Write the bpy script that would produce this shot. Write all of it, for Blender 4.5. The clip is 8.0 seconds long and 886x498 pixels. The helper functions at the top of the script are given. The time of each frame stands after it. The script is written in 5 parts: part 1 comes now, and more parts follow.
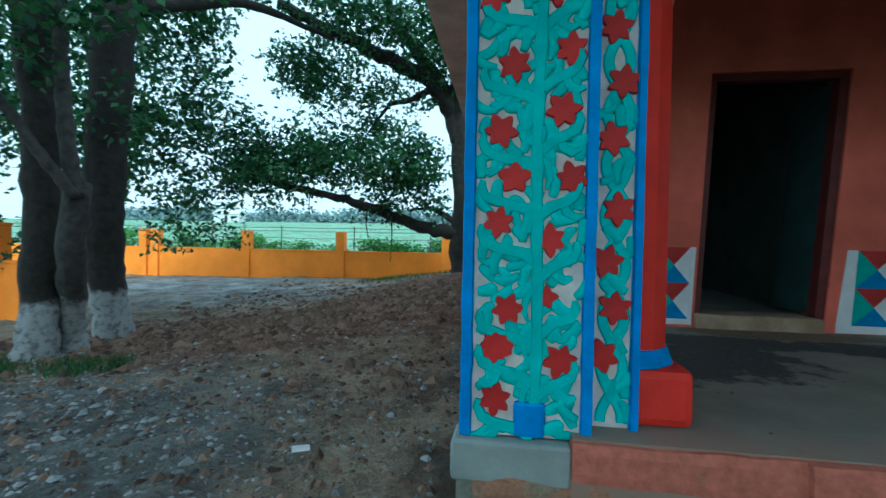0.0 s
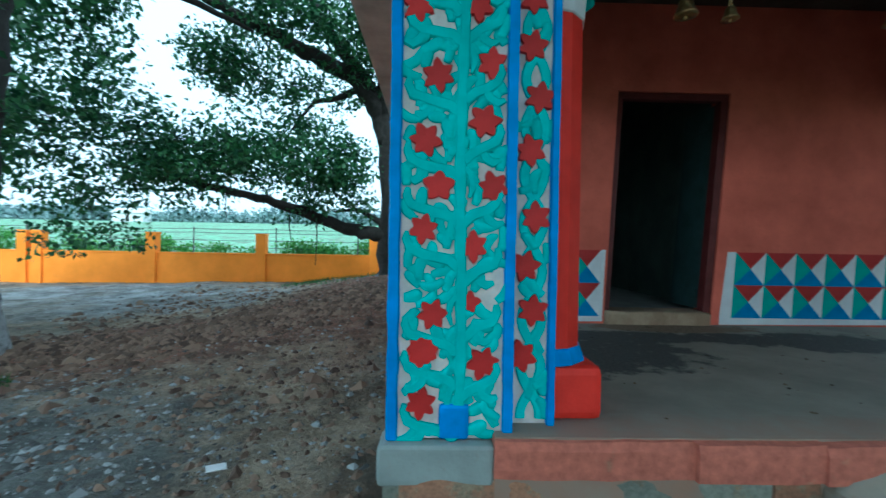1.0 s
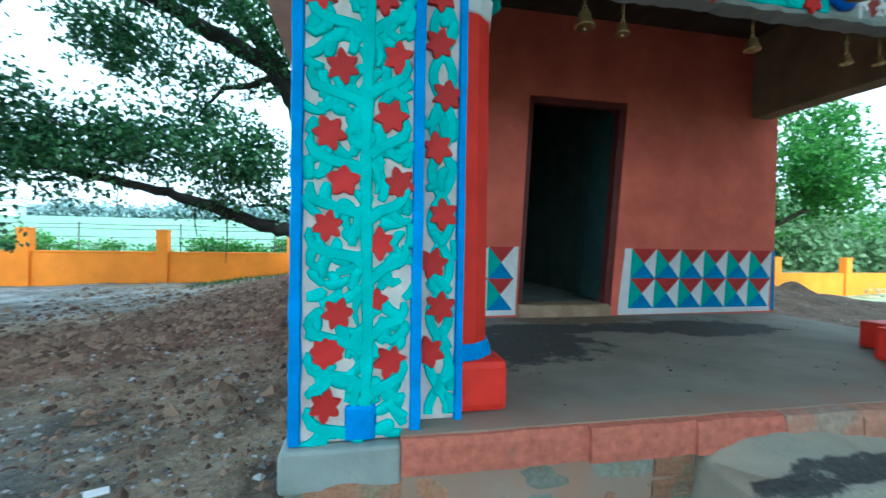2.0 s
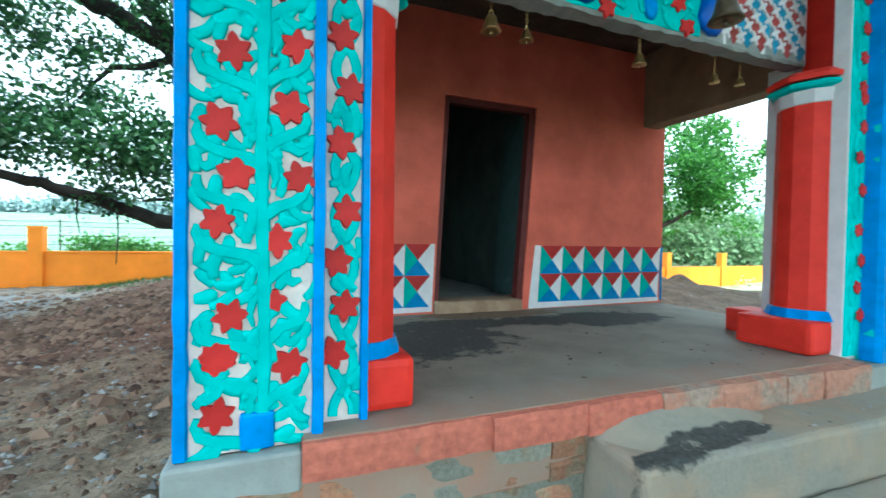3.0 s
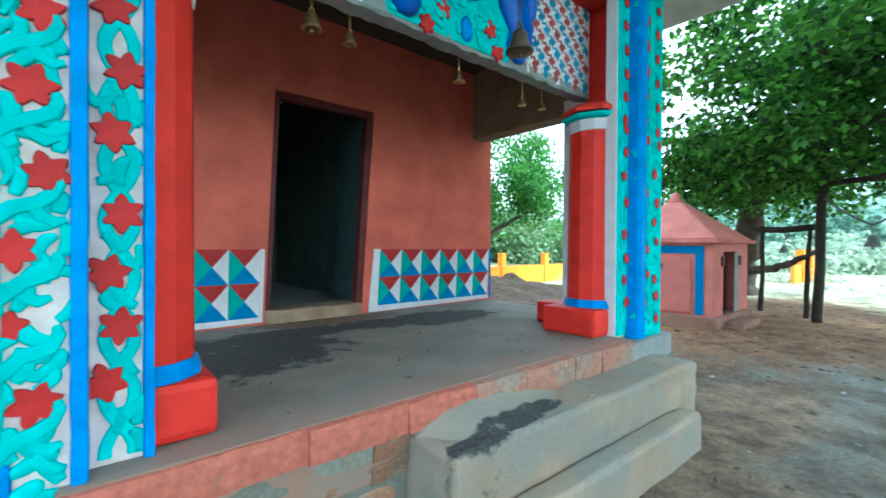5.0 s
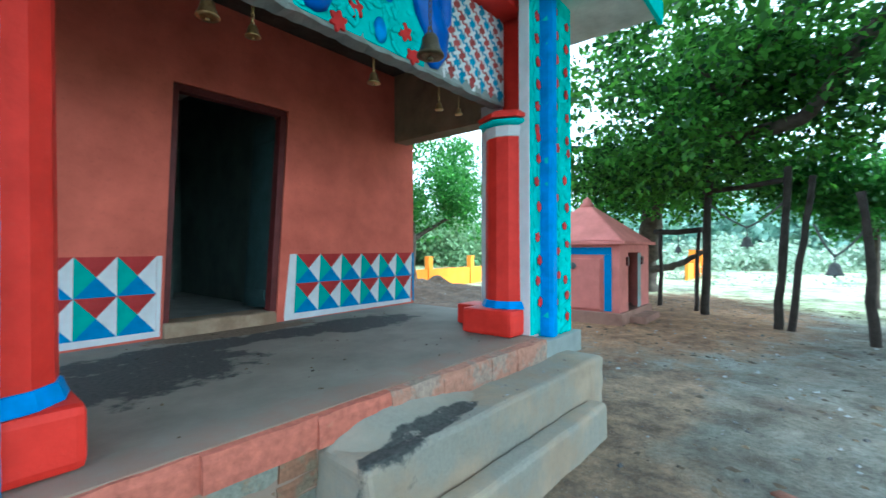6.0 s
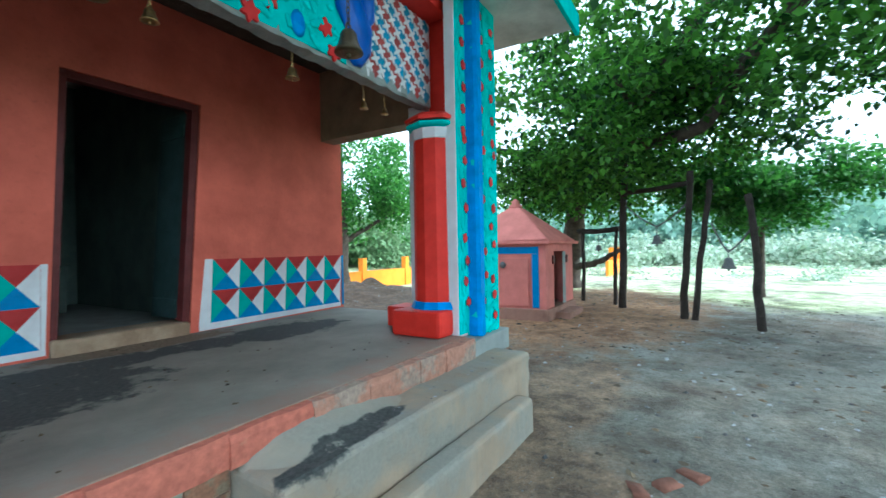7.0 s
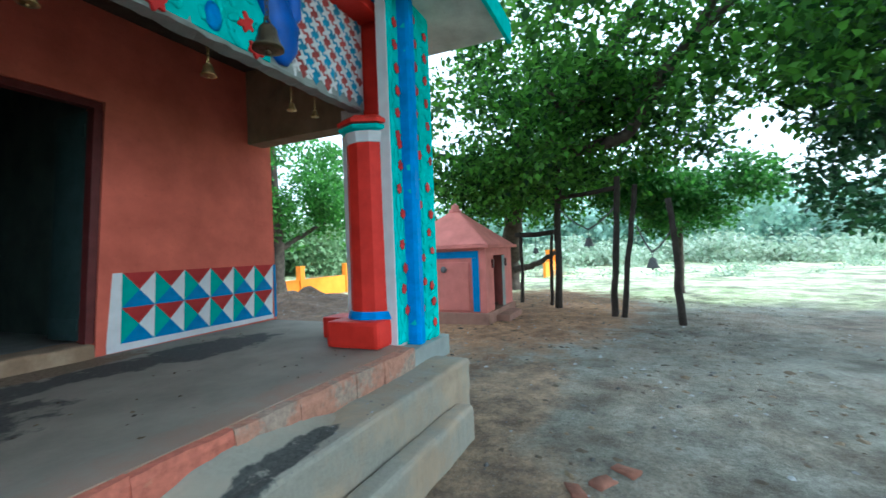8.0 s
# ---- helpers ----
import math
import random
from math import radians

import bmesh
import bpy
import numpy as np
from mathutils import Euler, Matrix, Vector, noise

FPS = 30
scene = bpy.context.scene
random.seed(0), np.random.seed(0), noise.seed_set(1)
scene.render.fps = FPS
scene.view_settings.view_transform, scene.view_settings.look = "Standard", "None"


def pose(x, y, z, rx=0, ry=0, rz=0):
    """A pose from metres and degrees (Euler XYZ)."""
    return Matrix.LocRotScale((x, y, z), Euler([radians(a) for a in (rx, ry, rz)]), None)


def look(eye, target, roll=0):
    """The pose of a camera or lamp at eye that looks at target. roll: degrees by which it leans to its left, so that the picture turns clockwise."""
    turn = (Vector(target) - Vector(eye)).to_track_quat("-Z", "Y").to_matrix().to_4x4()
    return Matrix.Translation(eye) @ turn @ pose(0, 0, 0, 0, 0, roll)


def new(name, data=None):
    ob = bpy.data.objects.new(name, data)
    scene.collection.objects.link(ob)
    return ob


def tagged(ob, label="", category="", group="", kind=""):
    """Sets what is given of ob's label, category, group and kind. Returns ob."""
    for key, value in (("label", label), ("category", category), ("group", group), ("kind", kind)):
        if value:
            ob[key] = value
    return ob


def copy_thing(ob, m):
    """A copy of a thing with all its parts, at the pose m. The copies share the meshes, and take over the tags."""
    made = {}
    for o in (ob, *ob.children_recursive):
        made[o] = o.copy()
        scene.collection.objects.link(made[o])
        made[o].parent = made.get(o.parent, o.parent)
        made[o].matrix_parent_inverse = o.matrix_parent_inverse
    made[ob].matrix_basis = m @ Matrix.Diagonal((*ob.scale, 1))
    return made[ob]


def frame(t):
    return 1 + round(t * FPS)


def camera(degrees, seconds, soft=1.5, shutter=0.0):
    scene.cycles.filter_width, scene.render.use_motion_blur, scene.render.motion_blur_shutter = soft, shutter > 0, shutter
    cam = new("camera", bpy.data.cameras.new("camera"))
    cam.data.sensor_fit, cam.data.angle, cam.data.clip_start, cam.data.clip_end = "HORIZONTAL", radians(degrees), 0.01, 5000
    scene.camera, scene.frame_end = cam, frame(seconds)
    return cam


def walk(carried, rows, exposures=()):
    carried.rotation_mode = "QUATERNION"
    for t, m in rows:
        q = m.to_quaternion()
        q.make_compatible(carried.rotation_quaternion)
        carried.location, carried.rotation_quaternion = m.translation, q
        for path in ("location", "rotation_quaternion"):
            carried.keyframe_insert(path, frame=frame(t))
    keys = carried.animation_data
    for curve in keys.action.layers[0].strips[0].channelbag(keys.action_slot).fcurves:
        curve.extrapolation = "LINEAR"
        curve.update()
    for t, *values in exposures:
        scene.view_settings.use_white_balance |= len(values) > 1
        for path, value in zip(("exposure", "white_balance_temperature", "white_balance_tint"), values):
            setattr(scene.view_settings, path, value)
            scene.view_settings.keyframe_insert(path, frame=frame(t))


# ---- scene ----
cam = camera(91.8, 8.0, soft=1.5, shutter=0.5)
PATH = [
    (0, (-1.393, -3.466, 0.616), (-1.676, -1.487, 0.578), 1.1),
    (0.5, (-1.412, -3.481, 0.634), (-1.545, -1.486, 0.594), 0.9),
    (1, (-1.382, -3.479, 0.634), (-1.334, -1.48, 0.608), 1.0),
    (1.5, (-1.35, -3.471, 0.635), (-1.131, -1.484, 0.607), 1.0),
    (3, (-1.253, -3.484, 0.635), (-0.525, -1.622, 0.596), 0.9),
    (3.5, (-1.224, -3.501, 0.639), (-0.339, -1.707, 0.604), 0.8),
    (4, (-1.199, -3.521, 0.636), (-0.149, -1.819, 0.608), 0.6),
    (4.5, (-1.169, -3.533, 0.641), (0.01, -1.918, 0.615), 0.5),
    (6, (-1.061, -3.572, 0.651), (0.475, -2.292, 0.648), -0.2),
    (6.5, (-1.042, -3.589, 0.653), (0.589, -2.43, 0.647), -0.6),
    (7, (-1.008, -3.601, 0.655), (0.702, -2.564, 0.653), -1.1),
    (7.5, (-0.956, -3.585, 0.656), (0.817, -2.659, 0.669), -1.7),
    (8, (-0.93, -3.604, 0.669), (0.903, -2.804, 0.681), -2.3),
]
walk(cam, [(t, look(eye, target, roll)) for t, eye, target, roll in PATH],
     exposures=[(0.0, 0.14, 4620, -16), (1.0, 0.44, 4620, -15), (1.5, 0.78, 4620, -14), (3.0, 1.56, 5150, -8), (3.5, 1.66, 5120, -7), (4.5, 1.64, 5040, -8), (6.0, 1.52, 4760, -8), (7.0, 1.38, 4980, -5), (8.0, 1.2, 5050, -4)])

# ---- light ----
world = bpy.data.worlds.new("sky")
scene.world = world
world.use_nodes = True
wn = world.node_tree
sky = wn.nodes.new("ShaderNodeTexSky")
sky.sky_type = 'NISHITA'
sky.sun_disc = False
sky.sun_elevation = radians(37)
sky.sun_rotation = radians(174.3)
sky.air_density = 1.2
sky.dust_density = 6.0
cloud = wn.nodes.new("ShaderNodeMixRGB")
cloud.inputs[0].default_value = 0.75
cloud.inputs[2].default_value = (9.7, 9.9, 10.1, 1)
wn.links.new(sky.outputs[0], cloud.inputs[1])
wn.links.new(cloud.outputs[0], wn.nodes["Background"].inputs[0])
wn.nodes["Background"].inputs[1].default_value = 0.14
sun = new("sun", bpy.data.lights.new("sun", 'SUN'))
sun.data.energy, sun.data.angle, sun.data.color = 2.0, radians(10), (1, 0.96, 0.89)
sun.matrix_basis = look((1.0, -10.0, 7.6), (0, 0, 0))


# ---- materials ----
def nodes(name, rough=0.8):
    m = bpy.data.materials.new(name)
    m.use_nodes = True
    nt = m.node_tree
    b = nt.nodes["Principled BSDF"]
    b.inputs["Roughness"].default_value = rough
    return m, nt, b


def noise_tex(nt, scale, detail=6, rough=0.6, coord="Object"):
    c = nt.nodes.new("ShaderNodeTexCoord")
    n = nt.nodes.new("ShaderNodeTexNoise")
    n.inputs["Scale"].default_value, n.inputs["Detail"].default_value, n.inputs["Roughness"].default_value = scale, detail, rough
    nt.links.new(c.outputs[coord], n.inputs["Vector"])
    return n.outputs["Fac"]


def ramp(nt, fac, stops):
    r = nt.nodes.new("ShaderNodeValToRGB")
    els = r.color_ramp.elements
    while len(els) < len(stops):
        els.new(0.5)
    for e, (p, c) in zip(els, stops):
        e.position, e.color = p, (*c, 1)
    nt.links.new(fac, r.inputs[0])
    return r.outputs[0]


def mix(nt, fac, a, b, mode='MIX'):
    m = nt.nodes.new("ShaderNodeMixRGB")
    m.blend_type = mode
    for sock, v in zip(m.inputs, (fac, a, b)):
        if isinstance(v, (int, float)):
            sock.default_value = v
        elif isinstance(v, tuple):
            sock.default_value = (*v, 1)
        else:
            nt.links.new(v, sock)
    return m.outputs[0]


def bump(nt, b, fac, strength=0.3, dist=0.01):
    n = nt.nodes.new("ShaderNodeBump")
    n.inputs["Strength"].default_value, n.inputs["Distance"].default_value = strength, dist
    nt.links.new(fac, n.inputs["Height"])
    nt.links.new(n.outputs[0], b.inputs["Normal"])


def paint(name, col, rough=0.55, vary=0.25, scale=6.0, dirt=(0.25, 0.2, 0.16), dirty=0.25, relief=0.25, coord="Object"):
    """Brushed wall paint: two scales of tone, thin dirt and fine relief."""
    m, nt, b = nodes(name, rough)
    big, fine = noise_tex(nt, scale, 5, 0.6, coord), noise_tex(nt, scale * 14, 4, 0.6, coord)
    dark = tuple(c * (1 - vary) for c in col)
    light = tuple(min(1, c * (1 + vary * 0.5) + 0.01) for c in col)
    tone = ramp(nt, big, [(0.3, dark), (0.7, light)])
    spots = ramp(nt, fine, [(0.58, (0, 0, 0)), (0.78, (dirty, dirty, dirty))])
    nt.links.new(mix(nt, spots, tone, dirt), b.inputs["Base Color"])
    bump(nt, b, fine, relief, 0.006)
    b.inputs["Specular IOR Level"].default_value = 0.28
    return m


def varied(m, amount=0.25):
    """Lets alike pieces differ a little in tone."""
    nt = m.node_tree
    b = nt.nodes["Principled BSDF"]
    src = b.inputs["Base Color"].links[0].from_socket
    info = nt.nodes.new("ShaderNodeObjectInfo")
    mp = nt.nodes.new("ShaderNodeMapRange")
    mp.inputs["To Min"].default_value, mp.inputs["To Max"].default_value = 1 - amount, 1 + amount * 0.6
    nt.links.new(info.outputs["Random"], mp.inputs["Value"])
    comb = nt.nodes.new("ShaderNodeCombineColor")
    for s in comb.inputs[:3]:
        nt.links.new(mp.outputs[0], s)
    nt.links.new(mix(nt, 1.0, src, comb.outputs[0], 'MULTIPLY'), b.inputs["Base Color"])
    return m


M = {}
M["teal"] = varied(paint("teal paint", (0.01, 0.58, 0.56), 0.45, 0.22, 9, dirty=0.08), 0.12)
M["red"] = varied(paint("red paint", (0.5, 0.013, 0.012), 0.55, 0.25, 8, dirty=0.06), 0.18)
M["column red"] = paint("column red paint", (0.66, 0.022, 0.01), 0.55, 0.2, 5, dirty=0.08)
M["blue"] = paint("blue paint", (0.005, 0.25, 0.72), 0.4, 0.22, 10, dirty=0.08)
M["white"] = paint("white lime paint", (0.68, 0.68, 0.70), 0.75, 0.12, 8, dirty=0.2)
M["backing"] = paint("pale pink plaster", (0.72, 0.645, 0.62), 0.85, 0.22, 14, dirty=0.4)
M["pink wall"] = paint("salmon wall paint", (0.6, 0.132, 0.086), 0.8, 0.26, 2.2, (0.3, 0.07, 0.05), 0.4, 0.6)
M["door red"] = paint("maroon door frame paint", (0.095, 0.01, 0.01), 0.5, 0.3, 6)
M["dado red"] = paint("dado red paint", (0.36, 0.014, 0.014), 0.6, 0.2, 9, dirty=0.1)
M["dado teal"] = paint("dado green paint", (0.012, 0.36, 0.30), 0.6, 0.2, 9, dirty=0.1)
M["dado blue"] = paint("dado blue paint", (0.012, 0.19, 0.46), 0.6, 0.2, 9, dirty=0.1)
M["orange"] = paint("orange boundary paint", (0.92, 0.28, 0.012), 0.7, 0.15, 1.5, dirty=0.15)
M["shrine pink"] = paint("faded pink paint", (0.57, 0.19, 0.155), 0.85, 0.2, 3, dirty=0.25)
M["cement"] = paint("grey cement", (0.27, 0.30, 0.29), 0.9, 0.25, 4, dirty=0.35, relief=0.5)
M["beam"] = paint("raw concrete beam", (0.24, 0.18, 0.115), 0.9, 0.3, 4, dirty=0.35, relief=0.5)
M["soffit"] = paint("stained slab soffit", (0.68, 0.68, 0.64), 0.9, 0.3, 3, dirty=0.35, relief=0.4)
# Room and door leaf colours are darkened: the interior's shade is in them.
M["dark room"] = paint("green limewash darkened for shade", (0.085, 0.12, 0.105), 0.9, 0.3, 3, dirty=0.4)
M["door teal"] = paint("worn teal door paint darkened for shade", (0.026, 0.054, 0.053), 0.6, 0.3, 5, dirty=0.3)
M["wood"] = paint("weathered dark timber", (0.028, 0.02, 0.015), 0.9, 0.4, 6, dirty=0.3, relief=0.7)
M["iron"] = paint("dull iron wire", (0.12, 0.12, 0.12), 0.6, 0.3, 20)


def brass():
    m, nt, b = nodes("aged brass", 0.38)
    nt.links.new(ramp(nt, noise_tex(nt, 30), [(0.3, (0.20, 0.12, 0.05)), (0.75, (0.52, 0.36, 0.15))]), b.inputs["Base Color"])
    b.inputs["Metallic"].default_value = 0.9
    return m


def porch_concrete(name, base, patches, ragged=2.2, second=None, rubbed=None, muddy=()):
    """Trowelled concrete with black damp patches: (x, y, rx, ry) each, ragged by noise."""
    m, nt, b = nodes(name, 0.85)
    big, fine = noise_tex(nt, 2.5, 8, 0.65), noise_tex(nt, 45, 5, 0.65)
    tone = ramp(nt, big, [(0.3, tuple(c * 0.72 for c in base)), (0.7, tuple(c * 1.18 for c in base))])
    tone = mix(nt, ramp(nt, fine, [(0.5, (0, 0, 0)), (0.8, (0.35, 0.35, 0.35))]), tone, (0.22, 0.2, 0.17))
    if second:
        patchy = ramp(nt, noise_tex(nt, 1.7, 7, 0.65), [(0.44, (0, 0, 0)), (0.58, (1, 1, 1))])
        tone = mix(nt, patchy, tone, mix(nt, fine, tuple(c * 0.75 for c in second), tuple(c * 1.25 for c in second)))
    pos = nt.nodes.new("ShaderNodeNewGeometry").outputs["Position"]
    edge = noise_tex(nt, 5, 8, 0.7)
    if rubbed:
        # red dust trodden in from the painted edging
        sy = nt.nodes.new("ShaderNodeSeparateXYZ")
        nt.links.new(pos, sy.inputs[0])
        wy = nt.nodes.new("ShaderNodeMath")
        wy.operation = 'MULTIPLY_ADD'
        wy.inputs[1].default_value = 0.7
        nt.links.new(edge, wy.inputs[0])
        nt.links.new(sy.outputs["Y"], wy.inputs[2])
        near = nt.nodes.new("ShaderNodeMapRange")
        near.inputs["From Min"].default_value, near.inputs["From Max"].default_value = -1.5, -1.9
        near.inputs["To Max"].default_value = 0.75
        nt.links.new(wy.outputs[0], near.inputs["Value"])
        tone = mix(nt, near.outputs[0], tone, rubbed)
    def blotches(spots):
        total = None
        for x, y, rx, ry in spots:
            mp = nt.nodes.new("ShaderNodeMapping")
            mp.vector_type = 'TEXTURE'
            mp.inputs["Location"].default_value = (x, y, 0)
            mp.inputs["Scale"].default_value = (rx, ry, 1000)
            nt.links.new(pos, mp.inputs["Vector"])
            ln = nt.nodes.new("ShaderNodeVectorMath")
            ln.operation = 'LENGTH'
            nt.links.new(mp.outputs[0], ln.inputs[0])
            ad = nt.nodes.new("ShaderNodeMath")
            ad.operation = 'MULTIPLY_ADD'
            ad.inputs[1].default_value, ad.inputs[2].default_value = -ragged, ragged / 2
            nt.links.new(edge, ad.inputs[0])
            sm = nt.nodes.new("ShaderNodeMath")
            sm.operation = 'ADD'
            nt.links.new(ln.outputs["Value"], sm.inputs[0])
            nt.links.new(ad.outputs[0], sm.inputs[1])
            mk = nt.nodes.new("ShaderNodeMapRange")
            mk.inputs["From Min"].default_value, mk.inputs["From Max"].default_value = 1.1, 0.9
            nt.links.new(sm.outputs[0], mk.inputs["Value"])
            if total is None:
                total = mk.outputs[0]
            else:
                mx_ = nt.nodes.new("ShaderNodeMath")
                mx_.operation = 'MAXIMUM'
                nt.links.new(total, mx_.inputs[0])
                nt.links.new(mk.outputs[0], mx_.inputs[1])
                total = mx_.outputs[0]
        return total
    if muddy:
        tone = mix(nt, blotches(muddy), tone, ramp(nt, fine, [(0.35, (0.1, 0.066, 0.04)), (0.7, (0.24, 0.17, 0.11))]))
    if patches:
        # damp black, with the bare concrete showing through in flecks
        black = ramp(nt, fine, [(0.35, (0.026, 0.029, 0.027)), (0.75, (0.075, 0.076, 0.07))])
        bare = ramp(nt, noise_tex(nt, 9, 6, 0.7), [(0.6, (1, 1, 1)), (0.68, (0.25, 0.25, 0.25))])
        tone = mix(nt, mix(nt, 1.0, blotches(patches), bare, 'MULTIPLY'), tone, black)
    nt.links.new(tone, b.inputs["Base Color"])
    bump(nt, b, mix(nt, 0.5, big, fine), 0.4, 0.01)
    return m


M["brass"] = brass()
M["dark brass"] = paint("tarnished bell metal", (0.085, 0.066, 0.036), 0.38, 0.4, 18, (0.05, 0.04, 0.03), 0.5, 0.3)
M["dark brass"].node_tree.nodes["Principled BSDF"].inputs["Metallic"].default_value = 0.75
M["porch"] = porch_concrete("porch concrete", (0.228, 0.208, 0.172), [(-0.62, -0.88, 0.84, 0.48), (0.0, -0.5, 0.5, 0.22), (1.36, -0.6, 0.56, 0.3), (0.75, -0.52, 0.45, 0.17)], 1.9, None, (0.35, 0.185, 0.12), [(0.5, -0.14, 0.62, 0.2)])
M["sill"] = porch_concrete("earthy sill", (0.36, 0.265, 0.175), [], 2.0, (0.24, 0.16, 0.1))
M["smear"] = porch_concrete("smeared pale mortar", (0.315, 0.275, 0.215), [(0.12, -2.335, 0.17, 0.055), (0.36, -2.30, 0.22, 0.06), (0.58, -2.27, 0.18, 0.045)], 1.7, (0.25, 0.24, 0.2))
M["step"] = porch_concrete("step concrete", (0.325, 0.255, 0.18), [(0.12, -2.335, 0.17, 0.055), (0.36, -2.30, 0.22, 0.06), (0.58, -2.27, 0.18, 0.045)], 1.7, (0.235, 0.225, 0.19))


def ground_mat():
    m, nt, b = nodes("trodden earth", 0.95)
    big, mid, fine = noise_tex(nt, 0.35, 6, 0.6), noise_tex(nt, 2.2, 8, 0.7), noise_tex(nt, 28, 6, 0.7)
    pos = nt.nodes.new("ShaderNodeNewGeometry").outputs["Position"]
    sep = nt.nodes.new("ShaderNodeSeparateXYZ")
    nt.links.new(pos, sep.inputs[0])
    brown = ramp(nt, mid, [(0.3, (0.08, 0.06, 0.042)), (0.5, (0.27, 0.205, 0.135)), (0.62, (0.36, 0.285, 0.2)), (0.78, (0.43, 0.37, 0.285))])
    grey = ramp(nt, mid, [(0.28, (0.1, 0.09, 0.066)), (0.42, (0.165, 0.16, 0.13)), (0.55, (0.21, 0.212, 0.178)), (0.7, (0.275, 0.278, 0.24))])
    side = nt.nodes.new("ShaderNodeMapRange")
    side.inputs["From Min"].default_value, side.inputs["From Max"].default_value = -1.2, 1.4
    wob = nt.nodes.new("ShaderNodeMath")
    wob.operation = 'MULTIPLY_ADD'
    wob.inputs[1].default_value = 5.0
    nt.links.new(big, wob.inputs[0])
    nt.links.new(sep.outputs["X"], wob.inputs[2])
    sub = nt.nodes.new("ShaderNodeMath")
    sub.inputs[1].default_value = -2.5
    nt.links.new(wob.outputs[0], sub.inputs[0])
    nt.links.new(sub.outputs[0], side.inputs["Value"])
    tone = mix(nt, side.outputs[0], brown, grey)
    reddish = ramp(nt, big, [(0.5, (0, 0, 0)), (0.62, (0.6, 0.6, 0.6))])
    tone = mix(nt, reddish, tone, (0.21, 0.115, 0.07))
    far = nt.nodes.new("ShaderNodeVectorMath")
    far.operation = 'LENGTH'
    nt.links.new(pos, far.inputs[0])
    away = nt.nodes.new("ShaderNodeMapRange")
    away.inputs["From Min"].default_value, away.inputs["From Max"].default_value = 17, 21
    nt.links.new(far.outputs["Value"], away.inputs["Value"])
    field = ramp(nt, noise_tex(nt, 0.08, 8, 0.7), [(0.35, (0.24, 0.5, 0.28)), (0.65, (0.34, 0.6, 0.38))])
    tone = mix(nt, away.outputs[0], tone, field)
    # Pale sandy and grassy clearing, with its sunlight put into the colours.
    sunlit_edge = nt.nodes.new("ShaderNodeMapRange")
    sunlit_edge.inputs["From Min"].default_value, sunlit_edge.inputs["From Max"].default_value = 8.4, 9.8
    nt.links.new(sub.outputs[0], sunlit_edge.inputs["Value"])
    sunlit_sand = ramp(nt, mid, [(0.35, (0.46, 0.6, 0.26)), (0.6, (0.78, 0.78, 0.5))])
    tone = mix(nt, sunlit_edge.outputs[0], tone, sunlit_sand)
    # Light grey ground past the triple tree; dappled sun is put into its tone.
    mp = nt.nodes.new("ShaderNodeMapping")
    mp.vector_type = 'TEXTURE'
    mp.inputs["Location"].default_value, mp.inputs["Scale"].default_value = (-9.0, 5.2, 0), (5.0, 2.6, 1000)
    nt.links.new(pos, mp.inputs["Vector"])
    ln = nt.nodes.new("ShaderNodeVectorMath")
    ln.operation = 'LENGTH'
    nt.links.new(mp.outputs[0], ln.inputs[0])
    ds = nt.nodes.new("ShaderNodeMath")
    ds.operation = 'MULTIPLY_ADD'
    ds.inputs[1].default_value = 0.9
    nt.links.new(mid, ds.inputs[0])
    nt.links.new(ln.outputs["Value"], ds.inputs[2])
    dry = nt.nodes.new("ShaderNodeMapRange")
    dry.inputs["From Min"].default_value, dry.inputs["From Max"].default_value = 1.5, 1.3
    nt.links.new(ds.outputs[0], dry.inputs["Value"])
    tone = mix(nt, dry.outputs[0], tone, ramp(nt, mid, [(0.35, (0.2, 0.2, 0.2)), (0.65, (0.42, 0.43, 0.43))]))
    lumps = noise_tex(nt, 6, 8, 0.7)
    tan_ = ramp(nt, noise_tex(nt, 0.75, 8, 0.7), [(0.47, (0, 0, 0)), (0.6, (0.8, 0.8, 0.8))])
    tone = mix(nt, tan_, tone, ramp(nt, mid, [(0.35, (0.14, 0.118, 0.085)), (0.65, (0.265, 0.235, 0.18))]))
    warm, dark, slate = ((0.23, 0.115, 0.048), (0.5, 0.28, 0.14)), ((0.08, 0.045, 0.026), (0.2, 0.125, 0.075)), ((0.08, 0.082, 0.075), (0.2, 0.205, 0.19))
    reds = ((0.11, 0.045, 0.026), (0.26, 0.125, 0.075))
    dun = ((0.12, 0.085, 0.055), (0.36, 0.255, 0.16))
    for loc, size, ang, (c0, c1) in (((8.1, -1.5, 0), (4.0, 2.2, 1000), 0, warm), ((7.0, 4.0, 0), (5.0, 2.6, 1000), 0, dark), ((-5.0, -1.9, 0), (2.4, 1.6, 1000), 0.5, slate),
                                     ((-4.0, 2.2, 0), (3.8, 1.25, 1000), 0.675, reds), ((-2.2, 4.2, 0), (1.8, 2.6, 1000), 0, reds),
                                     ((1.0, -2.95, 0), (0.85, 0.55, 1000), 0.3, dun), ((2.6, -2.5, 0), (1.5, 0.5, 1000), -0.1, dun)):
        soil = ramp(nt, lumps, [(0.35, c0), (0.65, c1)])
        mp = nt.nodes.new("ShaderNodeMapping")
        mp.vector_type = 'TEXTURE'
        mp.inputs["Location"].default_value, mp.inputs["Scale"].default_value = loc, size
        mp.inputs["Rotation"].default_value = (0, 0, ang)
        nt.links.new(pos, mp.inputs["Vector"])
        ln = nt.nodes.new("ShaderNodeVectorMath")
        ln.operation = 'LENGTH'
        nt.links.new(mp.outputs[0], ln.inputs[0])
        ds = nt.nodes.new("ShaderNodeMath")
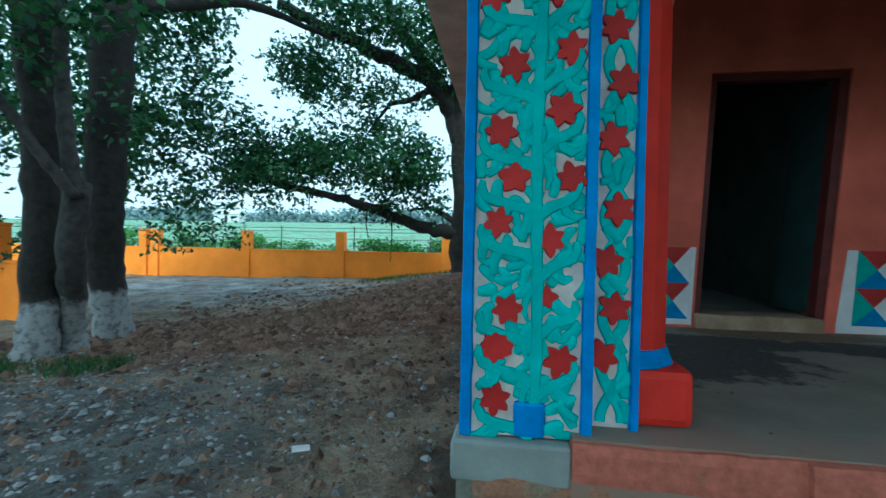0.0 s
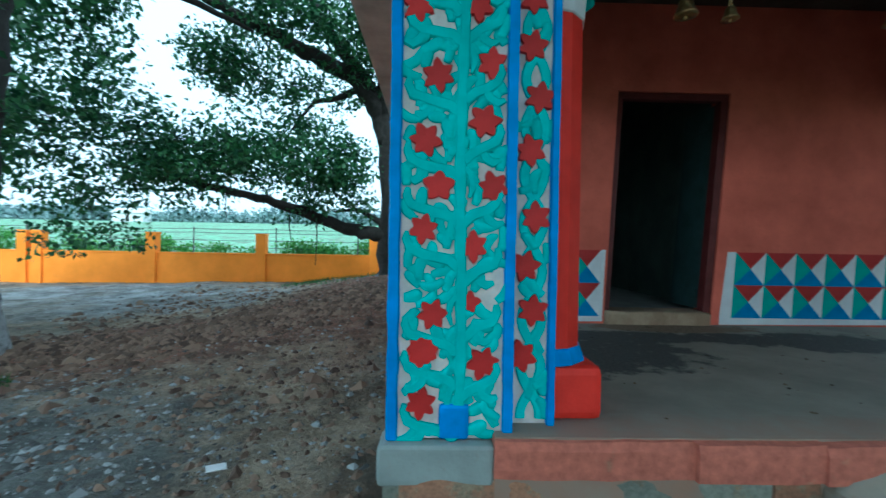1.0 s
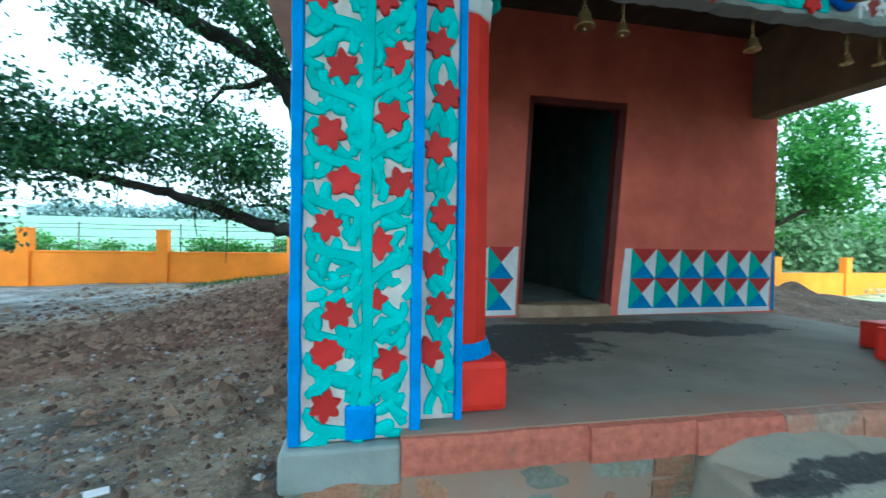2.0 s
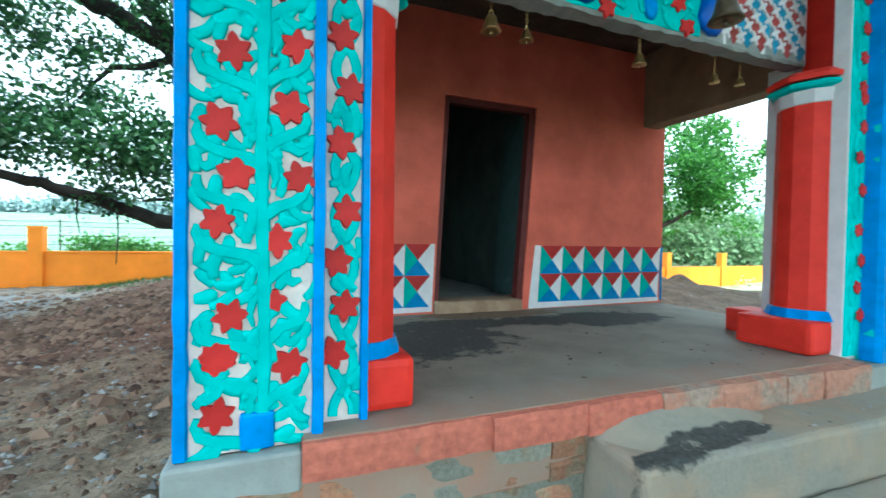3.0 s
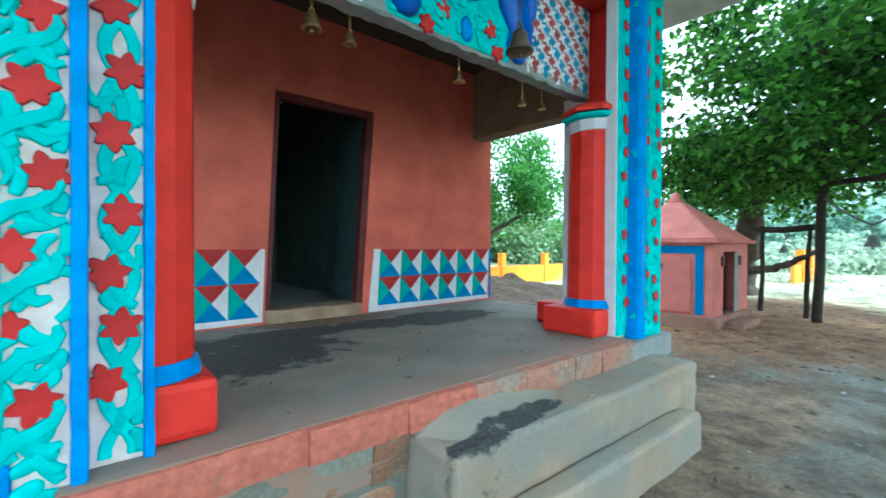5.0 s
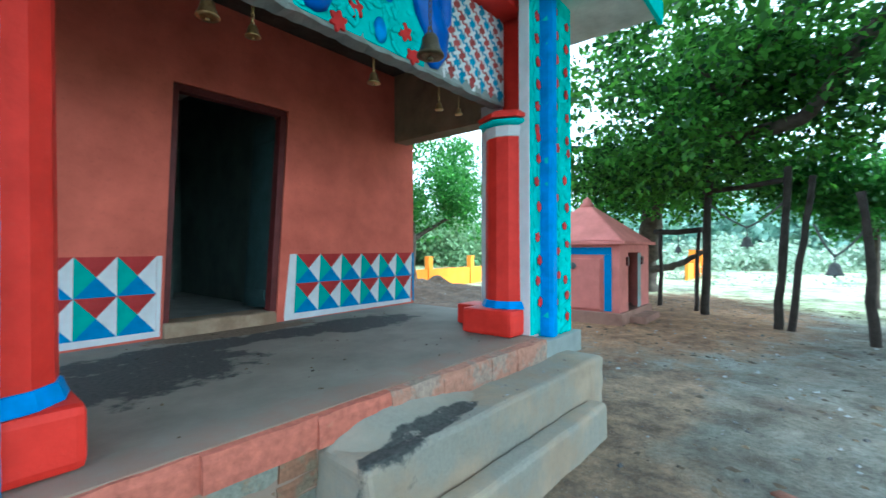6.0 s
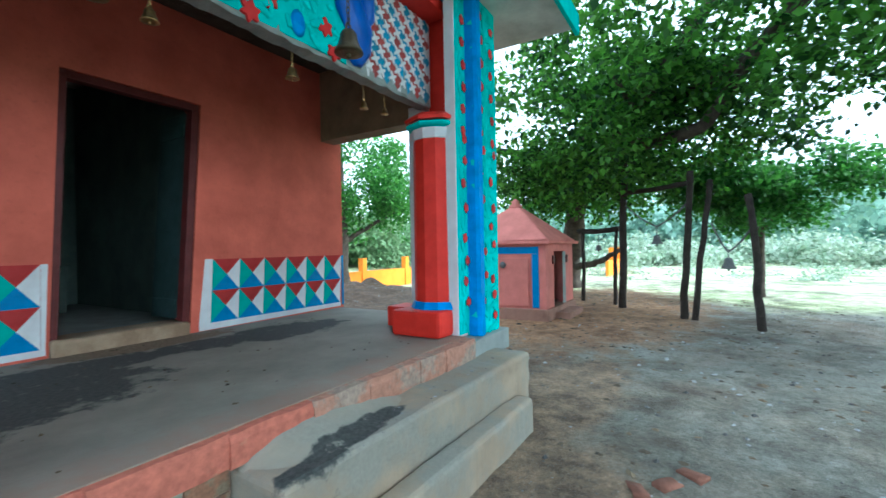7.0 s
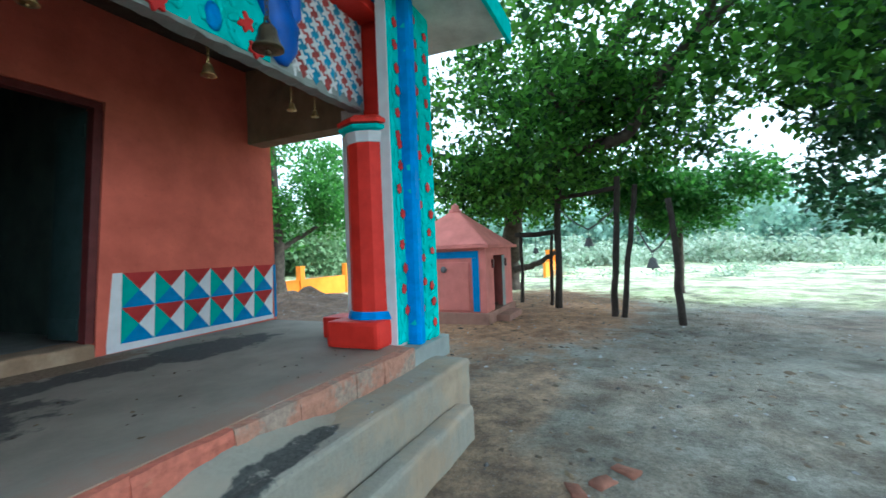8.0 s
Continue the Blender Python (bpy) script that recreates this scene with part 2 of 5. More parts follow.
        ds.operation = 'MULTIPLY_ADD'
        ds.inputs[1].default_value = 1.2
        nt.links.new(mid, ds.inputs[0])
        nt.links.new(ln.outputs["Value"], ds.inputs[2])
        mulch = nt.nodes.new("ShaderNodeMapRange")
        mulch.inputs["From Min"].default_value, mulch.inputs["From Max"].default_value = 1.8, 1.4
        nt.links.new(ds.outputs[0], mulch.inputs["Value"])
        tone = mix(nt, mulch.outputs[0], tone, soil)
    tone = mix(nt, ramp(nt, fine, [(0.45, (0, 0, 0)), (0.72, (0.7, 0.7, 0.7))]), tone, (0.06, 0.05, 0.04))
    grit = noise_tex(nt, 75, 4, 0.6)
    tone = mix(nt, ramp(nt, grit, [(0.6, (0, 0, 0)), (0.7, (0.6, 0.6, 0.6))]), tone, (0.36, 0.35, 0.31))
    blot = ramp(nt, noise_tex(nt, 1.1, 9, 0.75), [(0.36, (0.5, 0.48, 0.45)), (0.55, (1, 1, 1))])
    tone = mix(nt, 1.0, tone, blot, 'MULTIPLY')
    nt.links.new(tone, b.inputs["Base Color"])
    bump(nt, b, mix(nt, 0.55, mid, fine), 1.0, 0.08)
    return m


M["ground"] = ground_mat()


def worn_paint(name, col, under, scale, cut):
    """Paint worn through to what lies under it in ragged patches."""
    m, nt, b = nodes(name, 0.88)
    big, fine = noise_tex(nt, scale, 8, 0.7), noise_tex(nt, scale * 9, 5, 0.65)
    top = ramp(nt, fine, [(0.3, tuple(c * 0.7 for c in col)), (0.7, tuple(min(1, c * 1.2) for c in col))])
    low = ramp(nt, fine, [(0.3, tuple(c * 0.6 for c in under)), (0.7, tuple(c * 1.25 for c in under))])
    worn = ramp(nt, big, [(cut, (0, 0, 0)), (cut + 0.07, (1, 1, 1))])
    nt.links.new(mix(nt, worn, top, low), b.inputs["Base Color"])
    bump(nt, b, mix(nt, 0.5, big, fine), 0.7, 0.012)
    return m


M["dull brick"] = paint("weathered red brick", (0.2, 0.085, 0.055), 0.9, 0.35, 12, (0.16, 0.13, 0.1), 0.5, 0.6)
M["shrine base"] = paint("mud-stained pink base", (0.3, 0.165, 0.12), 0.9, 0.3, 4, (0.2, 0.15, 0.11), 0.6, 0.4)
M["edge red"] = worn_paint("worn red edge paint", (0.44, 0.135, 0.09), (0.36, 0.2, 0.13), 3.0, 0.6)
M["footing brick"] = varied(worn_paint("earthy brick", (0.33, 0.17, 0.1), (0.27, 0.21, 0.14), 7, 0.5), 0.3)
M["footing cement"] = varied(worn_paint("patchy cement", (0.23, 0.24, 0.2), (0.25, 0.19, 0.12), 5, 0.52), 0.25)


def island_mat(name, a, b_, rough=0.8, trans=0.0):
    m, nt, b = nodes(name, rough)
    g = nt.nodes.new("ShaderNodeNewGeometry")
    col = ramp(nt, g.outputs["Random Per Island"], [(0.0, a), (1.0, b_)])
    nt.links.new(col, b.inputs["Base Color"])
    if trans:
        t = nt.nodes.new("ShaderNodeBsdfTranslucent")
        nt.links.new(col, t.inputs[0])
        ms = nt.nodes.new("ShaderNodeMixShader")
        ms.inputs[0].default_value = trans
        nt.links.new(b.outputs[0], ms.inputs[1])
        nt.links.new(t.outputs[0], ms.inputs[2])
        nt.links.new(ms.outputs[0], nt.nodes["Material Output"].inputs[0])
    return m


M["leaf"] = island_mat("tree leaves", (0.011, 0.05, 0.024), (0.08, 0.2, 0.06), 0.45, 0.4)
M["leaf yard"] = island_mat("yard tree leaves", (0.008, 0.038, 0.008), (0.135, 0.33, 0.03), 0.6, 0.6)
# Brighter green copy of the leaves, sunlight put into its colour.
M["leaf light"] = island_mat("leaves with sunlight in their colour", (0.08, 0.24, 0.04), (0.2, 0.42, 0.09), 0.5, 0.5)
M["leaf fresh"] = island_mat("fresh green leaves", (0.035, 0.13, 0.02), (0.13, 0.34, 0.05), 0.5, 0.5)
# Haze is put into these three colours: far greens made paler, greyer or bluer.
M["leaf mist"] = island_mat("far foliage with mist in its colour", (0.27, 0.42, 0.34), (0.4, 0.56, 0.46), 0.9, 0.3)
M["leaf hazed"] = island_mat("pale scrub with haze in its colour", (0.26, 0.36, 0.24), (0.5, 0.56, 0.44), 0.9, 0.3)
M["leaf pale"] = island_mat("scrub leaves with haze in their colour", (0.15, 0.27, 0.12), (0.32, 0.44, 0.25), 0.8, 0.4)
M["stone"] = island_mat("rubble stones", (0.045, 0.042, 0.04), (0.34, 0.35, 0.35), 0.9)
M["litter"] = island_mat("dry leaf litter", (0.03, 0.024, 0.016), (0.15, 0.11, 0.065), 0.9)
M["grass"] = island_mat("short grass", (0.02, 0.07, 0.02), (0.06, 0.16, 0.035), 0.8, 0.3)


def bark_mat(name, low, high):
    """Grey-brown bark with limewash on the lowest stretch of the trunk."""
    m, nt, b = nodes(name, 0.95)
    rough_n = noise_tex(nt, 9, 8, 0.7)
    tone = ramp(nt, rough_n, [(0.3, low), (0.7, high)])
    pos = nt.nodes.new("ShaderNodeNewGeometry").outputs["Position"]
    sep = nt.nodes.new("ShaderNodeSeparateXYZ")
    nt.links.new(pos, sep.inputs[0])
    ad = nt.nodes.new("ShaderNodeMath")
    ad.operation = 'MULTIPLY_ADD'
    ad.inputs[1].default_value = 0.35
    nt.links.new(rough_n, ad.inputs[0])
    nt.links.new(sep.outputs["Z"], ad.inputs[2])
    mk = nt.nodes.new("ShaderNodeMapRange")
    mk.inputs["From Min"].default_value, mk.inputs["From Max"].default_value = 0.15, 0.07
    nt.links.new(ad.outputs[0], mk.inputs["Value"])
    chip = ramp(nt, noise_tex(nt, 14, 6), [(0.3, (0.1, 0.1, 0.1)), (0.52, (0.8, 0.8, 0.8))])
    lime = mix(nt, 1.0, mk.outputs[0], chip, 'MULTIPLY')
    nt.links.new(mix(nt, lime, tone, (0.42, 0.43, 0.43)), b.inputs["Base Color"])
    bump(nt, b, rough_n, 0.9, 0.03)
    return m


M["bark"] = bark_mat("bark with limewash", (0.008, 0.007, 0.0065), (0.04, 0.034, 0.029))
# Lighter bark copy: the light falling on the middle stem, put into its colour.
M["bark pale"] = bark_mat("bark with limewash, light put into its colour", (0.02, 0.019, 0.018), (0.085, 0.08, 0.074))
M["bark plain"] = paint("grey-brown bark", (0.075, 0.058, 0.045), 0.95, 0.5, 7, (0.02, 0.016, 0.012), 0.5, 0.9)
# Near-black plaster: the shade at the top of the porch as colour.
M["soot"] = paint("ceiling plaster darkened for shade", (0.06, 0.045, 0.035), 0.95, 0.4, 3, dirty=0.3)


# ---- building blocks ----
def mesh_of(name, bm, mats, smooth=False):
    me = bpy.data.meshes.new(name)
    bmesh.ops.recalc_face_normals(bm, faces=bm.faces)
    bm.to_mesh(me)
    bm.free()
    for mm in (mats if isinstance(mats, (list, tuple)) else [mats]):
        me.materials.append(M[mm])
    if smooth:
        me.polygons.foreach_set("use_smooth", [True] * len(me.polygons))
    return me


def part(name, bm, mats, parent=None, label="", smooth=False):
    ob = new(name, mesh_of(name, bm, mats, smooth))
    ob.parent = parent
    if label:
        tagged(ob, label)
    return ob


def thing(name, label, category, at=(0, 0, 0), group=""):
    e = new(name)
    e.location = at
    e.empty_display_size = 0.1
    bpy.context.view_layer.update()
    return tagged(e, label, category, group)


def box(x0, x1, y0, y1, z0, z1, bevel=0.0, bm=None, seg=2):
    bm2 = bmesh.new()
    bmesh.ops.create_cube(bm2, size=1)
    bmesh.ops.scale(bm2, vec=(abs(x1 - x0), abs(y1 - y0), abs(z1 - z0)), verts=bm2.verts)
    bmesh.ops.translate(bm2, vec=((x0 + x1) / 2, (y0 + y1) / 2, (z0 + z1) / 2), verts=bm2.verts)
    if bevel:
        bmesh.ops.bevel(bm2, geom=list(bm2.edges), offset=bevel, segments=seg, affect='EDGES', profile=0.6)
    if bm is None:
        return bm2
    tmp = bpy.data.meshes.new("tmp")
    bm2.to_mesh(tmp)
    bm2.free()
    bm.from_mesh(tmp)
    bpy.data.meshes.remove(tmp)
    return bm


def lathe(profile, n=28, at=(0, 0, 0), bm=None):
    """A turned body from (radius, z) pairs."""
    bm = bm or bmesh.new()
    rings = []
    for r, z in profile:
        rings.append([bm.verts.new((at[0] + r * math.cos(2 * math.pi * k / n), at[1] + r * math.sin(2 * math.pi * k / n), at[2] + z)) for k in range(n)])
    for a, b in zip(rings, rings[1:]):
        for k in range(n):
            bm.faces.new((a[k], a[(k + 1) % n], b[(k + 1) % n], b[k]))
    bm.faces.new(rings[0])
    bm.faces.new(rings[-1])
    return bm


def tube(pts, radii, n=8, bm=None):
    """A tapering tube along points."""
    bm = bm or bmesh.new()
    pts = [Vector(p) for p in pts]
    rings = []
    for i, p in enumerate(pts):
        d = (pts[min(i + 1, len(pts) - 1)] - pts[max(i - 1, 0)]).normalized()
        a = d.orthogonal().normalized() if i == 0 else (ref - ref.dot(d) * d).normalized()
        ref = a
        b = d.cross(a)
        rings.append([bm.verts.new(p + radii[i] * (a * math.cos(2 * math.pi * k / n) + b * math.sin(2 * math.pi * k / n))) for k in range(n)])
    for r0, r1 in zip(rings, rings[1:]):
        for k in range(n):
            bm.faces.new((r0[k], r0[(k + 1) % n], r1[(k + 1) % n], r1[k]))
    bm.faces.new(rings[0])
    bm.faces.new(rings[-1])
    return bm


def weathered(bm, amount=0.006, cuts=30):
    """Splits the long edges and knocks the faces a little out of true."""
    long_edges = [e for e in bm.edges if e.calc_length() > 0.5]
    bmesh.ops.subdivide_edges(bm, edges=long_edges, cuts=cuts, use_grid_fill=True)
    for v in bm.verts:
        c = v.co
        v.co = c + Vector((noise.noise((c.x * 7, c.y * 9, c.z * 9)), noise.noise((c.x * 7, c.y * 9, c.z * 9 + 5)), 0.8 * noise.noise((c.x * 7, c.y * 9 + 7, c.z * 9)))) * amount
    return bm


def structure(name, bm, mats, label, smooth=False):
    ob = part(name, bm, mats, None, label, smooth)
    return tagged(ob, kind="structure", category=name.split("_")[0])
# Bluish haze of the distance put into the tree line's colour.
M["leaf haze"] = island_mat("far foliage with bluish haze in its colour", (0.16, 0.24, 0.24), (0.26, 0.34, 0.33), 0.9)
M["clod"] = island_mat("dug earth clods", (0.045, 0.026, 0.018), (0.22, 0.145, 0.1), 0.95)
M["brick worn"] = worn_paint("faded red edge", (0.38, 0.19, 0.13), (0.31, 0.235, 0.185), 3.0, 0.5)


# ---- ground: one sheet to the horizon ----
GZ = -0.62


def ground_z(x, y):
    """Height of the earth: level yard by the steps, a spoil bank beside the porch, a field that rises away behind."""
    d = math.hypot(x, y)
    z = GZ
    z += 0.62 * math.exp(-(((x + 1.6) / 2.3) ** 2 + ((y - 5.6) / 3.6) ** 2))
    z += 0.12 * math.exp(-(((x + 6) / 3.5) ** 2 + ((y - 7.5) / 3) ** 2))
    z += 0.06 * math.exp(-(((x - 8.5) / 2.6) ** 2 + ((y + 1.0) / 2.0) ** 2))
    z += 0.4 * math.exp(-(((x - 7.0) / 2.6) ** 2 + ((y - 4.2) / 1.1) ** 2)) * (1 + 0.35 * noise.noise((x * 1.7, y * 1.7, 6)))
    z += 0.22 * math.exp(-(((x - 8.2) / 0.3) ** 2 + ((y - 4.4) / 0.3) ** 2))
    z -= 0.4 * math.exp(-(((x - 15) / 6) ** 2 + ((y - 8.5) / 3) ** 2))
    if d < 30:
        near = 1 - d / 30
        left = 1.0 if x < -1.4 else (0.3 if x > 0 else 0.3 + 0.7 * (-x / 1.4))
        z += near * left * (0.05 * noise.noise((x * 0.9, y * 0.9, 0)) + 0.035 * noise.noise((x * 3.1, y * 3.1, 4)) + 0.026 * noise.noise((x * 7, y * 8, 9)) + 0.02 * noise.noise((x * 15, y * 17, 3)))
    if y > 12 and x < 30:
        z += min(y - 12, 150) * 0.053
    return z


def build_ground():
    xs = [-900, -500, -260, -140, -80, -50, -35, -26, -20] + [-16 + 0.14 * i for i in range(64)] + [-7.05 + 0.065 * i for i in range(86)] + [-1.4 + 0.14 * i for i in range(125)] + [20, 26, 35, 50, 80, 140, 260, 500, 900]
    ys = [-900, -500, -260, -140, -80, -50, -35, -26, -20, -16, -13, -11] + [-9 + 0.14 * i for i in range(40)] + [-3.4 + 0.065 * i for i in range(145)] + [6.1 + 0.14 * i for i in range(73)] + [20, 26, 35, 50, 80, 140, 260, 500, 900]
    verts = [(x, y, ground_z(x, y)) for y in ys for x in xs]
    n = len(xs)
    faces = [(j * n + i, j * n + i + 1, (j + 1) * n + i + 1, (j + 1) * n + i) for j in range(len(ys) - 1) for i in range(n - 1)]
    me = bpy.data.meshes.new("ground")
    me.from_pydata(verts, [], faces)
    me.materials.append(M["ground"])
    me.polygons.foreach_set("use_smooth", [True] * len(me.polygons))
    ob = new("ground", me)
    tagged(ob, "trodden brown and grey earth yard with rubble, green field beyond", "ground", kind="structure")


build_ground()

# ---- the temple porch ----
CX = 0.43           # middle of the porch
structure("floor", box(-1.165, 1.79, -2.08, -1.881, -0.3, 0.0, bm=box(-1.5, 2.62, -1.88, 0.0, -0.3, 0.0)), "porch", "worn porch floor of trowelled concrete with black damp patches")
structure("foundation", box(-1.52, 2.64, -2.06, 3.1, -0.9, -0.301), "cement", "grey cement foundation below the porch")
WX0, WX1, DZ = -1.55, 2.667, 2.64
D0, D1, DT = 0.028, 0.915, 1.905


def lean(x, z):
    """The doorway leans, its right side more than its left."""
    return x + z * (0.043 + 0.024 * (x - D0) / (D1 - D0))


def back_wall():
    bm = box(WX0, D0, 0.0, 0.24, 0.0, DZ)
    box(D1, WX1, 0.0, 0.24, 0.0, DZ, bm=bm)
    box(D0, D1, 0.0, 0.24, DT, DZ, bm=bm)
    for v in bm.verts:
        if min(abs(v.co.x - D0), abs(v.co.x - D1)) < 1e-4:
            v.co.x = lean(v.co.x, v.co.z)
    return bm


structure("wall_north", back_wall(), "pink wall", "salmon pink plastered shrine wall with a doorway")
structure("wall_west", box(WX0, WX0 + 0.22, 0.242, 3.0, 0.0, DZ), "pink wall", "salmon pink side wall")
structure("wall_east", box(WX1 - 0.22, WX1, 0.242, 3.0, 0.0, DZ), "pink wall", "salmon pink side wall")
structure("wall_rear", box(WX0 + 0.222, WX1 - 0.222, 2.78, 3.0, 0.0, DZ), "dark room", "green rear wall of the inner room, darkened for shade")
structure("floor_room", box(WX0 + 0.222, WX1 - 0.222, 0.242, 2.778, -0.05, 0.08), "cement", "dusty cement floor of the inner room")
structure("partition_east", box(1.10, 1.2, 0.245, 2.775, 0.082, DZ - 0.01), "dark room", "green inner room wall, darkened for shade")
# Dark sheet added under the slab to keep the upper porch in shade.
structure("ceiling_porch", box(-1.29, 2.35, -1.48, -0.002, DZ - 0.03, DZ - 0.002), "soot", "dark plaster ceiling of the porch, shade put into its colour")
structure("partition_west", box(-0.7, -0.6, 0.245, 2.775, 0.082, DZ - 0.01), "dark room", "green inner room wall, darkened for shade")


def roof():
    bm = box(-2.1, 3.0, -2.62, 3.5, DZ, DZ + 0.13, 0.01)
    return bm


structure("ceiling", roof(), "soffit", "stained concrete roof slab overhanging the porch")


def lintel_beams():
    structure("trim", box(-2.13, 3.03, -2.66, -2.622, DZ - 0.05, DZ + 0.14, 0.006), "teal", "turquoise fascia along the slab edge")
    structure("beam_east", box(2.36, 2.56, -1.55, -0.002, 1.86, DZ - 0.002, 0.01), "beam", "raw concrete side beam under the slab")
    structure("beam_west", box(-1.5, -1.3, -1.55, -0.002, 1.86, DZ - 0.002, 0.01), "beam", "raw concrete side beam under the slab")


lintel_beams()


# ---- doorway ----
def door():
    d = thing("door_frame", "maroon painted wooden door frame round the dark doorway", "door frame", (0.5, 0, 0))
    o = Matrix.Translation((-0.5, 0, 0))

    def p(name, bm, m, label=""):
        for v in bm.verts:
            v.co.x = lean(v.co.x, v.co.z)
        bmesh.ops.transform(bm, matrix=o, verts=bm.verts)
        part(name, bm, m, d, label)
    p("jamb", box(D0 + 0.002, D0 + 0.045, 0.012, 0.1, 0.1, DT - 0.06, 0.005), "door red")
    p("jamb", box(D1 - 0.062, D1 - 0.002, 0.012, 0.1, 0.1, DT - 0.06, 0.005), "door red")
    p("head", box(D0 + 0.002, D1 - 0.002, 0.022, 0.1, DT - 0.058, DT - 0.002, 0.005), "door red")

    def leant(bm):
        for v in bm.verts:
            v.co.x += 0.067 * v.co.z
        return bm
    # This leaf stands in for the doorway's teal reveal, shade in its colour.
    leaf = thing("door_leaf", "worn teal door leaf standing in for the door reveal", "door", (D1 - 0.012, 0.105, 0.08))
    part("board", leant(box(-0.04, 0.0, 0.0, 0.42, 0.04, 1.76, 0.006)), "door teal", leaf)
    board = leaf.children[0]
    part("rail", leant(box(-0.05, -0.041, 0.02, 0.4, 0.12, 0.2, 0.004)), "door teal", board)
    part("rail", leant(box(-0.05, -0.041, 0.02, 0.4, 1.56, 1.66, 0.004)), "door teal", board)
    structure("door_sill", weathered(box(D0 + 0.004, D1 - 0.004, -0.035, 0.24, -0.02, 0.105, 0.025, seg=3), 0.012, 10), "sill", "worn earthy brown door sill")


door()


# ---- painted dado ----
def dado_tile_mesh(w, h):
    bm = bmesh.new()
    c = bm.verts.new((w / 2, -0.012, h / 2))
    k = [bm.verts.new(p) for p in ((0, -0.006, 0), (w, -0.006, 0), (w, -0.006, h), (0, -0.006, h))]
    q = [bm.verts.new(p) for p in ((0, 0, 0), (w, 0, 0), (w, 0, h), (0, 0, h))]
    for i, mi in enumerate((2, 3, 0, 1)):
        fc = bm.faces.new((k[i], k[(i + 1) % 4], c))
        fc.material_index = mi
        bm.faces.new((q[i], q[(i + 1) % 4], k[(i + 1) % 4], k[i])).material_index = mi
    me = bpy.data.meshes.new("tile")
    bmesh.ops.recalc_face_normals(bm, faces=bm.faces)
    bm.to_mesh(me)
    bm.free()
    for mm in ("dado red", "dado teal", "dado blue", "white"):
        me.materials.append(M[mm])
    return me


def quad_slab(pts, y0, y1):
    """A thin slab over an outline in the wall's plane (x, z)."""
    bm = bmesh.new()
    f, r = [bm.verts.new((x, y0, z)) for x, z in pts], [bm.verts.new((x, y1, z)) for x, z in pts]
    bm.faces.new(f)
    bm.faces.new(r)
    for k in range(4):
        bm.faces.new((f[k], f[(k + 1) % 4], r[(k + 1) % 4], r[k]))
    return bm


def dado(x0, cols, w, label, left, right, slant):
    """left, right: widths of the white border at its foot and head; slant: how far the tiles lean along the wall."""
    z0, h = 0.062, 0.271
    z1 = z0 + 2 * h
    d = thing("dado", label, "painted dado", (x0, -0.003, 0))
    wide = cols * w
    part("border", quad_slab([(-left[0], 0.004), (wide + right[0], 0.02), (wide + right[0], z0 - 0.001), (-left[0], z0 - 0.001)], -0.004, 0.002), "white", d, "white painted border")
    for a, b in (((-left[0], -0.001), (-left[1], slant - 0.001)), ((wide + 0.001, wide + right[0]), (wide + slant + 0.001, wide + slant + right[1]))):
        if a[1] - a[0] > 0.02:
            part("border", quad_slab([(a[0], z0), (a[1], z0), (b[1], z1), (b[0], z1)], -0.004, 0.002), "white", d, "white painted border")
    me = dado_tile_mesh(w - 0.002, h - 0.002)
    for v in me.vertices:
        v.co.x += v.co.z * slant / (2 * h)
    for r in range(2):
        for c in range(cols):
            t = new("tile", me)
            t.parent = d
            t.location = (c * w + r * slant / 2, 0, z0 + r * h)


dado(1.085, 6, 0.2535, "painted dado of red, green, blue and white triangles, white edge", (0.098, 0.037), (0.012, 0.012), 0.03)
dado(-1.393, 6, 0.23, "painted dado of red, green, blue and white triangles beside the door", (0, 0), (0.024, 0.036), 0.008)
part("corner_band", box(2.64, WX1 + 0.003, -0.006, -0.001, 0.03, 0.602), "dado blue", None)
tagged(bpy.data.objects["corner_band"], "blue painted band at the wall corner", "trim", kind="structure")


# ---- carved pilasters ----
def ribbon(bm, pts, widths, y, rise):
    """A rounded raised band in the panel's plane (x, z), proud towards -y."""
    rows = []
    for i, (u, v) in enumerate(pts):
        a, b = pts[max(i - 1, 0)], pts[min(i + 1, len(pts) - 1)]
        du, dv = b[0] - a[0], b[1] - a[1]
        ln = math.hypot(du, dv) or 1
        nu, nv = -dv / ln, du / ln
        w = widths[i] / 2
        rows.append([bm.verts.new((u + nu * w * s, y - rise * k, v + nv * w * s)) for s, k in ((-1, 0), (-0.96, 0.72), (-0.72, 1), (0.72, 0.97), (0.96, 0.7), (1, 0))])
    for r0, r1 in zip(rows, rows[1:]):
        for k in range(5):
            bm.faces.new((r0[k], r0[k + 1], r1[k + 1], r1[k]))
    bm.faces.new(rows[0])
    bm.faces.new(rows[-1])


def spindle(length, width, bend, rise=0.014):
    bm = bmesh.new()
    n = 8
    pts = [(bend * math.sin(2.4 * i / (n - 1)) * length, length * i / (n - 1)) for i in range(n)]
    ws = [width * k for k in (0.7, 0.84, 0.94, 1.0, 1.04, 1.0, 0.82, 0.4)]
    ribbon(bm, pts, ws, 0, rise)
    return mesh_of("leaf", bm, "teal", True)


